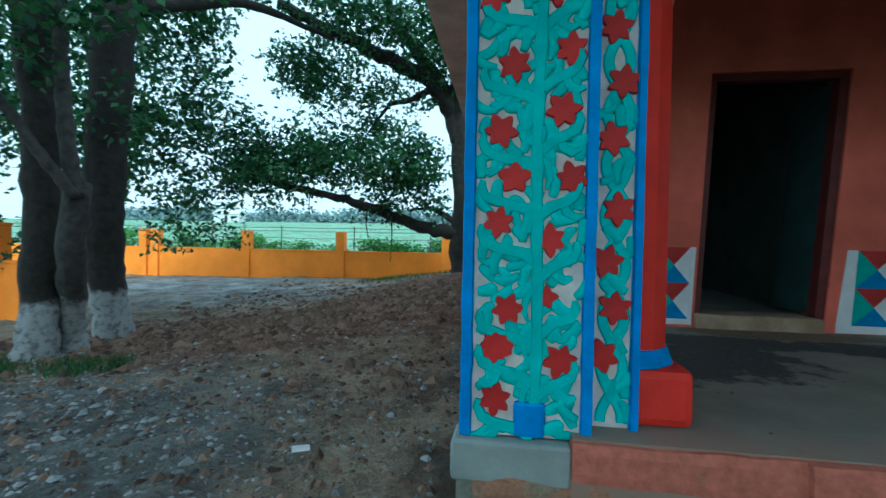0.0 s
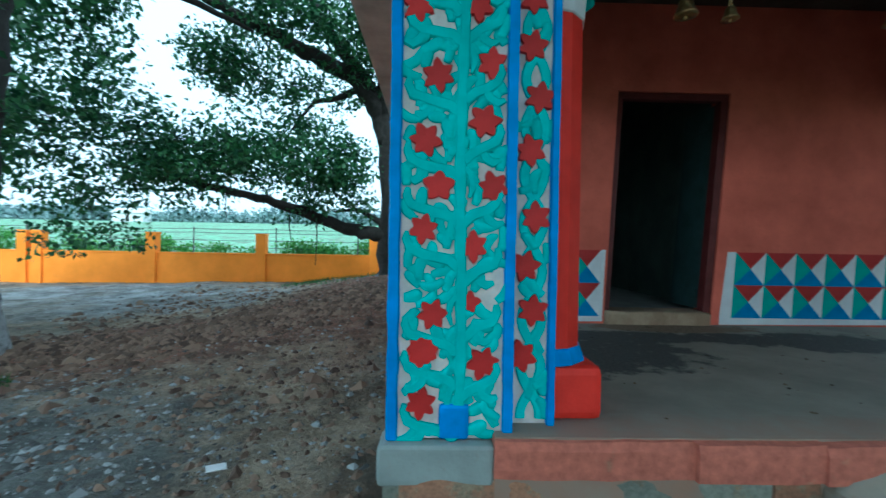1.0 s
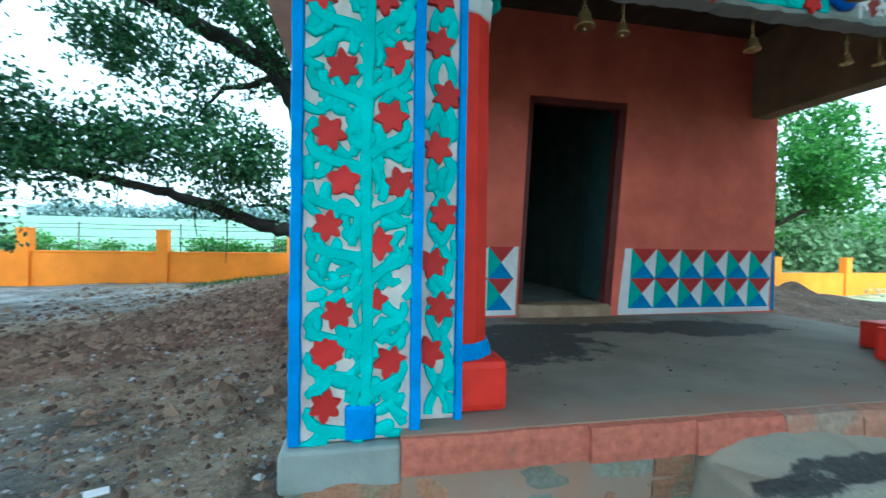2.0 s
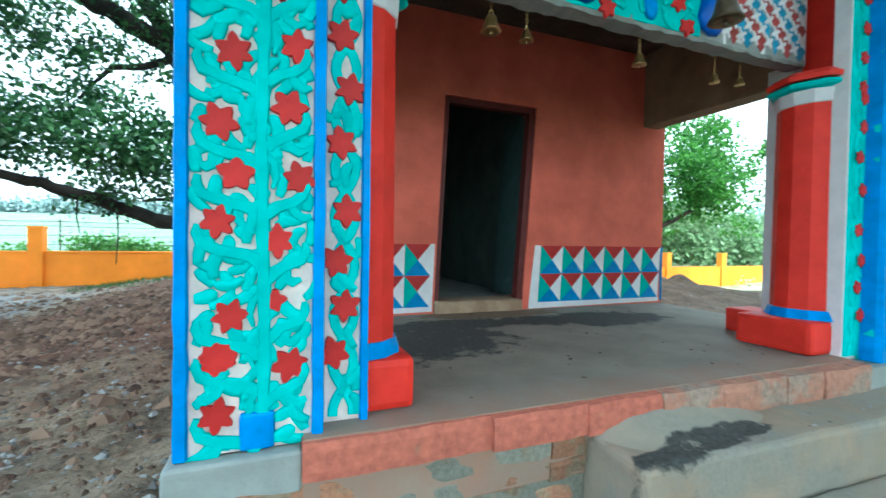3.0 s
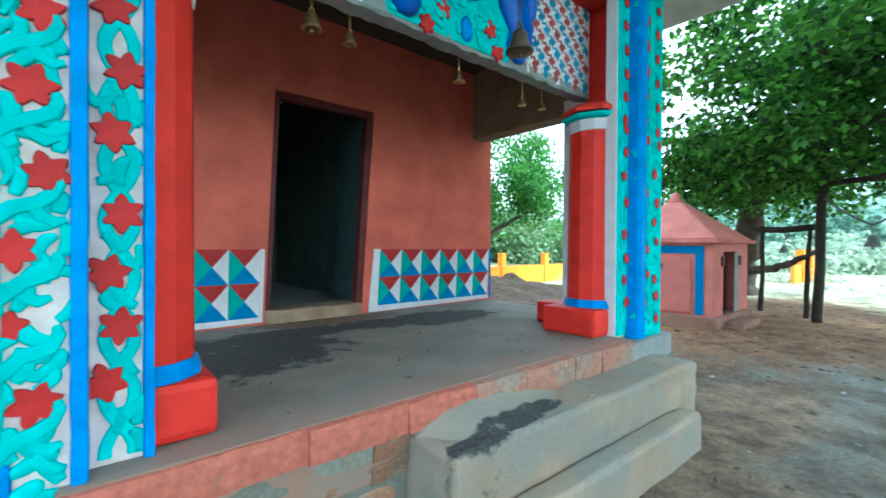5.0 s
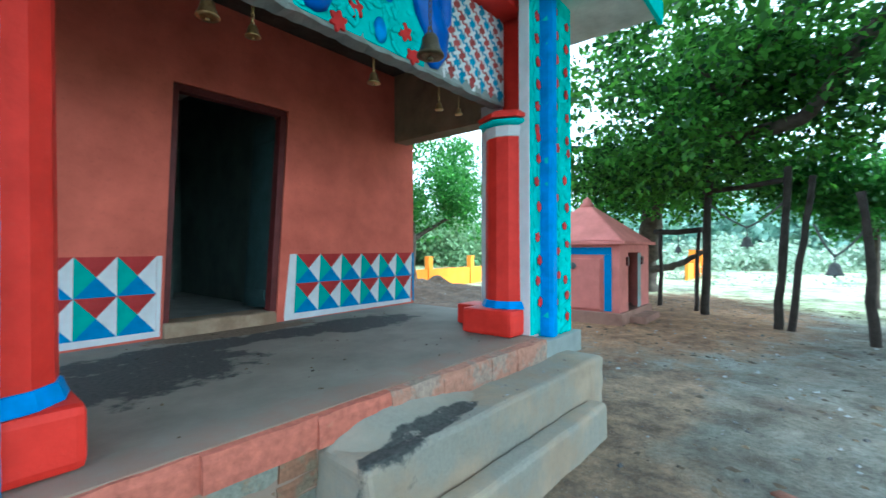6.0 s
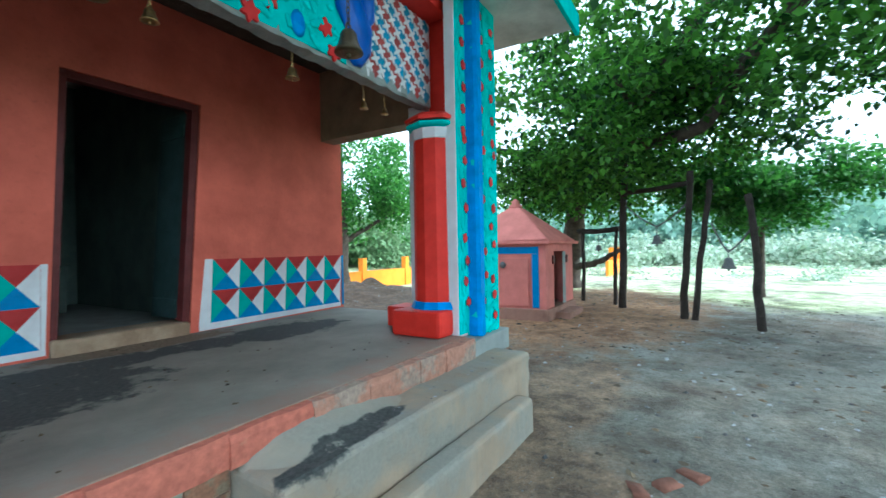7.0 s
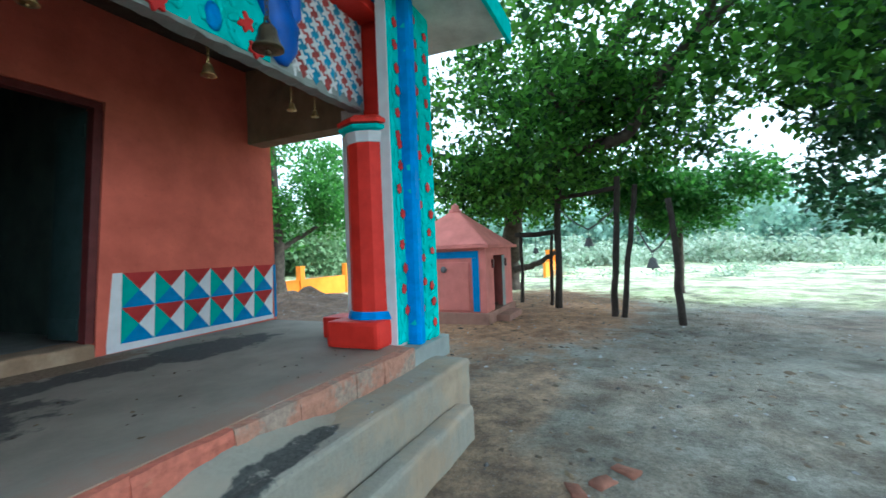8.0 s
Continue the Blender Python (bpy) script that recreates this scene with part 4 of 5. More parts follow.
def rough_block(x0, x1, y0, y1, z0, z1, cut, amount, seed):
    """A worn masonry block: cut along its length, its arris rubbed round and its faces uneven."""
    bm = box(x0, x1, y0, y1, z0, z1)
    for axis, n in ((0, max(2, int((x1 - x0) / cut))), (2, 4)):
        lo, hi = (x0, x1) if axis == 0 else (z0, z1)
        for k in range(1, n):
            co, no = [0, 0, 0], [0, 0, 0]
            co[axis], no[axis] = lo + (hi - lo) * k / n, 1
            bmesh.ops.bisect_plane(bm, geom=list(bm.verts) + list(bm.edges) + list(bm.faces), plane_co=co, plane_no=no)
    for v in bm.verts:
        c = v.co.copy()
        front = c.y < y0 + 1e-4
        if front:
            up, low = (c.z - z0) / (z1 - z0), min(c.x - x0, x1 - c.x)
            v.co.y += (0.009 * (1 + noise.noise((c.x * 7, seed, 0))) if up > 0.99 else 0) + (0.004 if up < 0.01 else 0) + (0.003 if low < 1e-4 else 0)
            if up > 0.99:
                v.co.z -= 0.004 * (1 + noise.noise((c.x * 6, seed, 8)))
        v.co += Vector((0.3 * noise.noise((c.x * 9, c.z * 9, seed)), noise.noise((c.x * 8, c.z * 11, seed + 3)), noise.noise((c.x * 8, c.y * 9, seed + 6)) if c.z < z1 - 1e-4 or front else 0)) * amount
    return bm


def edge_course():
    """The painted edge of the porch and the rough courses below it."""
    e = thing("porch_edge", "broken red painted brick edging along the porch floor", "brick edging", (0, -2.1, 0))
    rnd = random.Random(11)
    x, k = -1.168, 0
    for w in (0.66, 0.42, 0.085, 0.3, 0.36, 0.44, 0.28, 0.4):
        w = min(w, 1.79 - x)
        y0 = -2.105 - (x + 1.17) * 0.026 - rnd.uniform(0, 0.005)
        near = x < 0.0
        bm = rough_block(x, x + w + 0.004, y0, -2.0, (-0.13 if near else -0.155) + rnd.uniform(-0.006, 0.006), -0.003, 0.045, 0.008, k)
        bmesh.ops.translate(bm, vec=(0, 2.1, 0), verts=bm.verts)
        part("brick", bm, "edge red" if near else "brick worn", e)
        x, k = x + w, k + 1
    f = thing("brick_footing", "rough brick footing patched with grey cement below the porch", "brickwork", (0, -2.06, -0.5))
    z1 = -0.128
    for row in range(5):
        hgt = (0.1, 0.085, 0.1, 0.09, 0.11)[row]
        x = -1.53 + rnd.uniform(0, 0.05)
        while x < -0.07:
            w = min(rnd.uniform(0.14, 0.34), -0.065 - x)
            if w > 0.04:
                y0 = -2.07 - rnd.uniform(0, 0.022)
                bm = rough_block(x + 0.002, x + w - 0.002, y0, -2.0, z1 - hgt + 0.003, z1 - rnd.uniform(0, 0.006), 0.05, 0.016, 20 + row * 9 + x)
                bmesh.ops.translate(bm, vec=(0, 2.06, 0.5), verts=bm.verts)
                part("brick", bm, "footing brick" if rnd.random() < 0.45 else "footing cement", f)
            x += w
        z1 -= hgt


edge_course()


# ---- things inside the dark room ----
def pedestal():
    p = thing("altar", "low altar table, darkened for the shade of the room", "altar", (0.35, 2.2, 0.08))
    part("top", box(-0.4, 0.4, -0.3, 0.3, 0.42, 0.47, 0.01), "dark room", p)
    for sx in (-0.35, 0.35):
        part("side", box(sx - 0.03, sx + 0.03, -0.28, 0.28, 0.0, 0.42, 0.005), "dark room", p)
    i = part("idol", lathe([(0.13, 0.0), (0.16, 0.08), (0.14, 0.2), (0.09, 0.28), (0.1, 0.36), (0.07, 0.44), (0.01, 0.5)], 18), "cement", None, "", True)
    i.location = (0.30, 2.15, 0.55)
    tagged(i, "small pale stone idol standing on the altar", "statue")


pedestal()


# ---- boundary walls ----
def boundary(x0, x1, y, z0, posts, label):
    w = thing("boundary_wall", label, "boundary wall", ((x0 + x1) / 2, y, z0), "orange boundary walls")
    mx_ = (x0 + x1) / 2
    edges = [x0] + list(posts) + [x1]
    for a, b in zip(edges, edges[1:]):
        bay = part("wall_bay", box(a - mx_ + 0.13, b - mx_ - 0.13, -0.06, 0.06, -0.4, 0.73, 0.01), "orange", w)
        part("coping", box(a - mx_ + 0.13, b - mx_ - 0.13, -0.075, 0.075, 0.732, 0.77, 0.008), "orange", bay)
    for a in posts:
        pst = part("post", box(a - mx_ - 0.128, a - mx_ + 0.128, -0.12, 0.12, -0.4, 1.26, 0.012), "orange", w)
        part("post_cap", box(a - mx_ - 0.14, a - mx_ + 0.14, -0.13, 0.13, 1.262, 1.31, 0.012), "orange", pst)


boundary(-30, 1.5, 8.5, -0.5, (-27, -24, -21, -18.2, -15.3, -12.5, -12.1, -9.06, -6.1, -3.0, 0.2), "orange painted boundary wall with square posts before the field")
boundary(10.5, 23, 8.6, -1.0, (12.6, 15.6, 18.6, 21.5), "orange boundary wall with posts behind the shrine")
boundary(-15, -8.0, 1.7, -0.55, (-13.5, -11.0, -8.6), "orange wall stub behind the triple tree")
boundary(17.5, 21.5, -0.2, -0.75, (18.8, 20.4), "short orange wall in the far yard")


def wire_fence():
    w = thing("wire_fence", "thin grey wire fence along the field edge", "wire fence", (-12, 9.3, -0.5))
    for k in range(15):
        x = -18 + k * 2.4
        part("fence_post", box(x - 0.014, x + 0.014, -0.014, 0.014, -0.3, 1.5, 0.003), "iron", w)
    for z in (0.9, 1.12, 1.34, 1.45):
        pts = [(-18 + 0.8 * i, 0.03 * math.sin(i * 2.1), z - 0.02 * math.sin(i * math.pi / 3) ** 2) for i in range(44)]
        part("wire", tube(pts, [0.009] * len(pts), 5), "iron", w)


wire_fence()


# ---- small pink shrine ----
def shrine():
    s = thing("small_shrine", "small faded pink shrine with a pyramid roof and blue band", "shrine", (6.85, -0.5, -0.6))
    cx, cy = 6.85, -0.5
    wx, wy = 0.85, 0.85
    part("side_wall", box(-wx, -wx + 0.14, -wy, wy, 0.2, 1.3), "shrine pink", s)
    part("side_wall", box(wx - 0.14, wx, -wy, wy, 0.2, 1.3), "shrine pink", s)
    part("rear_wall", box(-wx + 0.141, wx - 0.141, wy - 0.14, wy, 0.2, 1.3), "shrine pink", s)
    part("front_wall", box(-wx + 0.141, -0.4, -wy, -wy + 0.14, 0.2, 1.3), "shrine pink", s)
    part("front_wall", box(0.3, wx - 0.141, -wy, -wy + 0.14, 0.2, 1.3), "shrine pink", s)
    part("door_head", box(-0.4, 0.3, -wy, -wy + 0.14, 1.17, 1.3), "shrine pink", s)
    part("plinth", box(-wx - 0.05, wx + 0.05, -wy - 0.05, wy + 0.05, -0.3, 0.199, 0.015), "shrine base", s, "mud-stained base course")
    part("porch_slab", box(-0.5, 0.4, -wy - 0.3, -wy - 0.051, -0.3, 0.12, 0.02), "shrine base", s)
    part("eave_slab", box(-wx - 0.1, wx + 0.1, -wy - 0.1, wy + 0.1, 1.302, 1.36, 0.012), "shrine pink", s)
    bm = bmesh.new()
    lo = [bm.verts.new((sx * (wx + 0.06), sy * (wy + 0.06), 1.362)) for sx, sy in ((-1, -1), (1, -1), (1, 1), (-1, 1))]
    hi = [bm.verts.new((sx * 0.1, sy * 0.1, 2.02)) for sx, sy in ((-1, -1), (1, -1), (1, 1), (-1, 1))]
    bm.faces.new(lo)
    bm.faces.new(hi)
    for k in range(4):
        bm.faces.new((lo[k], lo[(k + 1) % 4], hi[(k + 1) % 4], hi[k]))
    bmesh.ops.bevel(bm, geom=list(bm.edges), offset=0.02, segments=2, affect='EDGES')
    roof_part = part("roof", bm, "shrine pink", s, "faded pink pyramid roof")
    part("finial", lathe([(0.12, 2.0), (0.13, 2.05), (0.07, 2.1), (0.08, 2.14), (0.0, 2.2)], 14), "shrine pink", roof_part, "", True)
    x = -wx - 0.013
    part("blue_band", box(x, -wx - 0.001, -wy + 0.12, wy - 0.12, 1.14, 1.26, 0.003), "dado blue", s, "blue painted band")
    part("blue_band", box(x, -wx - 0.001, -wy + 0.12, -wy + 0.24, 0.22, 1.138, 0.003), "dado blue", s, "blue painted band")
    part("blue_band", box(x, -wx - 0.001, wy - 0.24, wy - 0.12, 0.22, 1.138, 0.003), "dado blue", s, "blue painted band")
    part("panel", box(-wx - 0.03, -wx - 0.001, -wy + 0.3, wy - 0.3, 0.24, 1.07, 0.01), "shrine pink", s)
    n = part("niche", lathe([(0.0, 0), (0.05, 0.0), (0.06, 0.03), (0.03, 0.05), (0, 0.055)], 14), "iron", s)
    n.data.transform(Matrix.Translation((-wx - 0.03, -0.1, 0.95)) @ Matrix.Rotation(-math.pi / 2, 4, 'Y'))
    for k in (-0.47, 0.37):
        part("lamp_niche", box(k - 0.05, k + 0.05, -wy - 0.03, -wy - 0.001, 0.95, 1.1, 0.01), "door red", s)
    part("door_reveal", box(0.12, 0.31, -wy - 0.01, -wy - 0.001, 0.2, 1.16, 0.003), "cement", s)


shrine()


# ---- timber frames with bells ----
def post_mesh(h, r, lean, seed):
    rnd = random.Random(seed)
    pts = [(lean[0] * t + rnd.uniform(-0.02, 0.02), lean[1] * t + rnd.uniform(-0.02, 0.02), -0.25 + (h + 0.25) * t) for t in [i / 8 for i in range(9)]]
    return tube(pts, [r * (1.15 - 0.25 * i / 8 + rnd.uniform(-0.06, 0.06)) for i in range(9)], 9)


def timber(name, label, legs, beams):
    t = thing(name, label, "bell gantry", (legs[0][0], legs[0][1], GZ))
    bx, by = legs[0][:2]
    for i, (x, y, h, r, lean) in enumerate(legs):
        bm = post_mesh(h, r, lean, i + int(x * 10))
        bmesh.ops.translate(bm, vec=(x - bx, y - by, 0), verts=bm.verts)
        part("post", bm, "wood", t, "", True)
    for (a, b, z, r) in beams:
        part("beam", tube([(a[0] - bx, a[1] - by, z), ((a[0] + b[0]) / 2 - bx, (a[1] + b[1]) / 2 - by, z - 0.02), (b[0] - bx, b[1] - by, z + 0.01)], [r, r, r], 8), "wood", t, "", True)
    return t


timber("timber_gantry", "low weathered timber bell frame beside the small shrine", [(8.75, -1.29, 1.66, 0.042, (0, -0.05)), (8.43, -2.03, 1.63, 0.038, (0, -0.03))], [((8.8, -1.2), (8.42, -2.12), 1.6, 0.055)])
timber("timber_gantry", "tall weathered timber frame carrying a bell on chains", [(8.09, -2.22, 3.3, 0.068, (0.02, -0.08)), (7.35, -3.28, 2.5, 0.056, (0.0, -0.16))], [((8.13, -2.2), (7.31, -3.46), 2.3, 0.045)])
timber("timber_gantry", "two leaning timber posts with a bell slung between", [(7.24, -3.43, 2.32, 0.048, (0.0, -0.28)), (6.61, -4.32, 1.98, 0.052, (0.0, 0.14))], [])
bell("yard_bell", 7.72, -2.88, 0.66, 0.1, 1.0, "dark iron bell slung on a chain between posts", "iron")
bell("yard_bell", 6.91, -3.93, 0.26, 0.105, 0.54, "dark iron bell slung on a chain between leaning posts", "iron")
bell("yard_bell", 8.6, -1.68, 0.55, 0.075, 0.95, "small dark bell hanging in the low timber frame", "iron")


def chain(a, b, c):
    for p in (a, b):
        pts = [Vector(p).lerp(Vector(c), k / 6) - Vector((0, 0, 0.05 * math.sin(math.pi * k / 6))) for k in range(7)]
        ch = new("hanging_chain", mesh_of("hanging_chain", tube(pts, [0.016] * 7, 6), "iron"))
        tagged(ch, "dark slack chain from the post to the bell", "chain", "bell chains")


chain((8.1, -2.28, 1.46), (7.33, -3.44, 1.42), (7.72, -2.88, 0.98))
chain((7.22, -3.72, 0.98), (6.61, -4.24, 0.94), (6.91, -3.93, 0.52))


# ---- trees ----
def leaf_cloud(name, blobs, per, size, mat, parent, seed, label=""):
    """Leaves on many small twigs round the blobs (x, y, z, radius)."""
    rnd = np.random.default_rng(seed)
    B = np.array(blobs)
    n_tw = per
    pick = rnd.choice(len(B), n_tw, p=B[:, 3] ** 2 / (B[:, 3] ** 2).sum())
    d = rnd.normal(size=(n_tw, 3))
    d /= np.linalg.norm(d, axis=1)[:, None]
    r = B[pick, 3] * 1.35 * rnd.uniform(0.05, 1.0, n_tw) ** 0.45
    cen = B[pick, :3] + d * r[:, None] * (1, 1, 0.7)
    k = 7
    tw = rnd.normal(size=(n_tw, 3)) * (1, 1, 0.5)
    tw /= np.linalg.norm(tw, axis=1)[:, None]
    base = np.repeat(cen, k, 0) + np.repeat(tw, k, 0) * (np.tile(np.linspace(-1, 1, k), n_tw)[:, None] * size * 2.2) + rnd.normal(size=(n_tw * k, 3)) * size * 0.35
    n = len(base)
    ax = rnd.normal(size=(n, 3)) * (1, 1, 0.6) + (0, 0, -0.7)
    ax /= np.linalg.norm(ax, axis=1)[:, None]
    side = np.cross(ax, rnd.normal(size=(n, 3)) * 0.5 + (0, 0, 1))
    side /= np.linalg.norm(side, axis=1)[:, None] + 1e-9
    nor = np.cross(side, ax)
    ln = (size * rnd.uniform(0.7, 1.25, n))[:, None]
    w = ln * 0.36
    v = np.stack([base, base + ax * ln * 0.42 + side * w + nor * ln * 0.1, base + ax * ln, base + ax * ln * 0.42 - side * w + nor * ln * 0.1], 1).reshape(-1, 3)
    idx = np.arange(n)[:, None] * 4
    tris = np.concatenate([idx + (0, 1, 2), idx + (0, 2, 3)], 1).reshape(-1, 3)
    me = bpy.data.meshes.new(name)
    me.vertices.add(len(v))
    me.vertices.foreach_set("co", v.ravel())
    me.loops.add(tris.size)
    me.loops.foreach_set("vertex_index", tris.ravel())
    me.polygons.add(len(tris))
    me.polygons.foreach_set("loop_start", np.arange(0, tris.size, 3))
    me.polygons.foreach_set("loop_total", np.full(len(tris), 3))
    me.update()
    me.validate()
    me.materials.append(M[mat])
    ob = new(name, me)
    if parent:
        ob.parent = parent
        ob.matrix_parent_inverse = Matrix.Translation(-parent.location)
    if label:
        tagged(ob, label)
    return ob


def limb_tube(pts, r0, r1, seed, n=10):
    """A crooked tapering limb through the points."""
    rnd = random.Random(seed)
    P = [Vector(p) for p in pts]
    out = []
    for a, b in zip(P, P[1:]):
        for k in range(5):
            out.append(a.lerp(b, k / 5))
    out.append(P[-1])
    sm = [out[0]] + [(out[i - 1] + out[i] * 2 + out[i + 1]) / 4 + Vector([rnd.uniform(-0.15, 0.15) * r0 for _ in range(3)]) for i in range(1, len(out) - 1)] + [out[-1]]
    m = len(sm) - 1
    flare = [0.3 * math.exp(-max(0, q.z - GZ) / 0.22) if P[0].z < GZ else 0 for q in sm]
    return tube(sm, [(r0 + (r1 - r0) * i / m) * (1.0 + flare[i] + 0.06 * math.sin(i * 2.3)) for i in range(m + 1)], n)


def blobs_in(cx, cy, cz, rx, ry, rz, n, r, seed, hollow=0.2):
    rnd = random.Random(seed)
    out = []
    while len(out) < n:
        a = [rnd.uniform(-1, 1) for _ in range(3)]
        q = sum(k * k for k in a)
        if hollow < q < 1:
            out.append((cx + a[0] * rx, cy + a[1] * ry, cz + a[2] * rz, r * rnd.uniform(0.6, 1.3)))
    return out


def tree(label, base, limbs, blobs, per, size, mat="leaf", seed=1, bark="bark"):
    t = thing("tree", label, "tree", base)
    inv = Matrix.Translation([-c for c in base])
    for i, (pts, r0, r1, *other) in enumerate(limbs):
        bm = limb_tube(pts, r0, r1, seed * 50 + i)
        bmesh.ops.transform(bm, matrix=inv, verts=bm.verts)
        part("trunk" if i == 0 else "limb", bm, other[0] if other else bark, t, "", True)
    leaf_cloud("crown", blobs, per, size, mat, t, seed)
    return t


# triple-stemmed tree with limewashed feet
TL = (-6.05, 0.6, GZ)
tree("triple-stemmed tree with whitewashed trunk feet and dense dark leaves", TL, [
    ([(-5.94, 0.12, -0.85), (-5.92, 0.13, -0.5), (-5.9, 0.15, 0.0), (-5.9, 0.15, 0.8), (-5.9, 0.14, 1.6), (-5.95, 0.1, 2.8), (-6.1, 0.0, 4.6)], 0.15, 0.155),
    ([(-5.95, 0.5, -0.85), (-5.9, 0.45, -0.4), (-5.72, 0.3, 0.0), (-5.48, 0.1, 0.5), (-5.36, 0.03, 1.08)], 0.13, 0.11, "bark pale"),
    ([(-6.08, 1.16, -0.85), (-6.12, 1.12, -0.3), (-6.16, 1.09, 0.3), (-6.18, 1.07, 1.0), (-6.16, 1.08, 1.9), (-6.1, 1.15, 3.2), (-6.0, 1.3, 5.2)], 0.165, 0.24),
    ([(-5.32, -0.02, 0.95), (-5.4, -0.15, 1.19), (-5.48, -0.25, 1.37), (-5.56, -0.36, 1.63), (-5.69, -0.54, 1.94), (-5.9, -0.8, 2.5)], 0.052, 0.036, "bark pale"),
    ([(-5.34, 0.02, 0.95), (-5.38, -0.05, 1.46), (-5.4, -0.07, 1.97), (-5.41, -0.09, 2.42), (-5.45, -0.1, 3.2)], 0.068, 0.055, "bark pale"),
    ([(-6.0, 1.25, 3.4), (-5.4, 2.6, 4.2), (-4.6, 4.2, 4.3)], 0.12, 0.03),
    ([(-5.95, 0.1, 3.4), (-5.2, -0.6, 4.4), (-4.2, -1.2, 4.8)], 0.12, 0.03)],
    blobs_in(-8.3, 2.3, 3.3, 2.5, 2.6, 2.2, 40, 0.65, 3, 0.1) + blobs_in(-5.6, 3.2, 5.5, 3.0, 2.5, 0.8, 20, 0.7, 4, 0.0) + blobs_in(-6.4, 4.2, 1.95, 1.5, 0.9, 0.5, 14, 0.5, 18, 0.0) + [(-7.6, 4.4, 1.3, 0.55), (-7.2, 4.7, 0.75, 0.4), (-7.9, 4.2, 0.6, 0.45), (-7.4, 3.6, 1.6, 0.7), (-8.2, 2.6, 1.6, 0.7), (-8.6, 1.2, 2.0, 0.8), (-9.0, 1.9, 0.4, 0.6), (-8.5, 3.6, 2.2, 0.8), (-6.3, 2.2, 3.2, 0.7), (-6.8, 2.7, 3.7, 0.8), (-6.9, 1.6, 3.3, 0.6), (-7.2, 2.9, 2.4, 0.6), (-6.9, 2.9, 1.4, 0.4), (-6.2, 0.1, 3.4, 0.5), (-5.3, -0.3, 2.6, 0.45), (-5.15, -0.1, 2.85, 0.45), (-5.5, -0.55, 2.2, 0.4), (-5.6, -0.5, 2.6, 0.5), (-5.0, 0.1, 3.0, 0.4), (-6.9, 3.1, 0.95, 0.35), (-7.0, 3.4, 0.6, 0.28)],
    4400, 0.1, seed=2)

# spreading tree behind the porch
TB = (-2.3, 5.6, 0.0)
tree("wide spreading tree with low crooked limbs and dark leaves", TB, [
    ([(-2.2, 5.6, -0.7), (-2.2, 5.62, 0.2), (-2.2, 5.62, 1.2), (-2.3, 5.61, 3.0), (-2.35, 5.6, 5.0)], 0.36, 0.26),
    ([(-2.3, 5.6, 0.78), (-2.75, 5.55, 0.82), (-3.25, 5.45, 0.94), (-4.13, 5.23, 1.26), (-4.8, 4.98, 1.47), (-5.77, 4.53, 1.64), (-6.3, 4.2, 1.8)], 0.17, 0.04),
    ([(-2.35, 5.6, 2.7), (-2.55, 5.57, 3.3), (-2.95, 5.52, 4.0), (-3.73, 5.34, 4.34), (-4.4, 5.14, 4.63), (-5.24, 4.8, 4.96), (-5.9, 4.46, 5.2)], 0.22, 0.1),
    ([(-2.4, 5.6, 3.2), (-2.68, 5.56, 3.8), (-3.27, 5.45, 4.48), (-3.74, 5.34, 5.15), (-3.98, 5.27, 5.7)], 0.16, 0.08),
    ([(-2.4, 5.5, 1.0), (-3.0, 5.9, 1.35), (-3.6, 6.2, 1.3)], 0.07, 0.02),
    ([(-2.85, 5.5, 3.85), (-3.4, 5.5, 3.6), (-3.9, 5.5, 3.5), (-4.3, 5.4, 2.9)], 0.08, 0.02),
    ([(-4.25, 5.2, 1.28), (-4.27, 5.2, 0.95), (-4.22, 5.2, 0.65)], 0.018, 0.008),
    ([(-3.75, 5.32, 1.12), (-3.74, 5.32, 0.6), (-3.77, 5.32, 0.15)], 0.014, 0.007),
    ([(-5.3, 4.75, 1.55), (-5.32, 4.75, 1.2), (-5.28, 4.75, 1.0)], 0.014, 0.006)],
    blobs_in(-5.2, 4.9, 2.1, 2.4, 1.0, 0.75, 34, 0.4, 5, 0.0) + blobs_in(-3.5, 5.4, 1.9, 1.1, 0.8, 0.75, 14, 0.36, 15, 0.0) + blobs_in(-4.0, 5.1, 4.5, 2.4, 1.2, 0.9, 30, 0.5, 6, 0.0) + blobs_in(-3.9, 5.3, 3.2, 0.8, 0.6, 0.5, 7, 0.32, 16, 0.0) + [(-6.6, 4.6, 2.4, 0.5), (-6.9, 4.6, 2.9, 0.5)],
    3100, 0.1, seed=5)

# large tree over the bell frames, its crown thin on the temple's side
def thinned(blobs):
    return [(x, y, z, r if keep else r * 0.8) for i, (x, y, z, r) in enumerate(blobs) for keep in (y < -3.0 + 0.24 * x or z < 3.0,) if keep or i % 2]


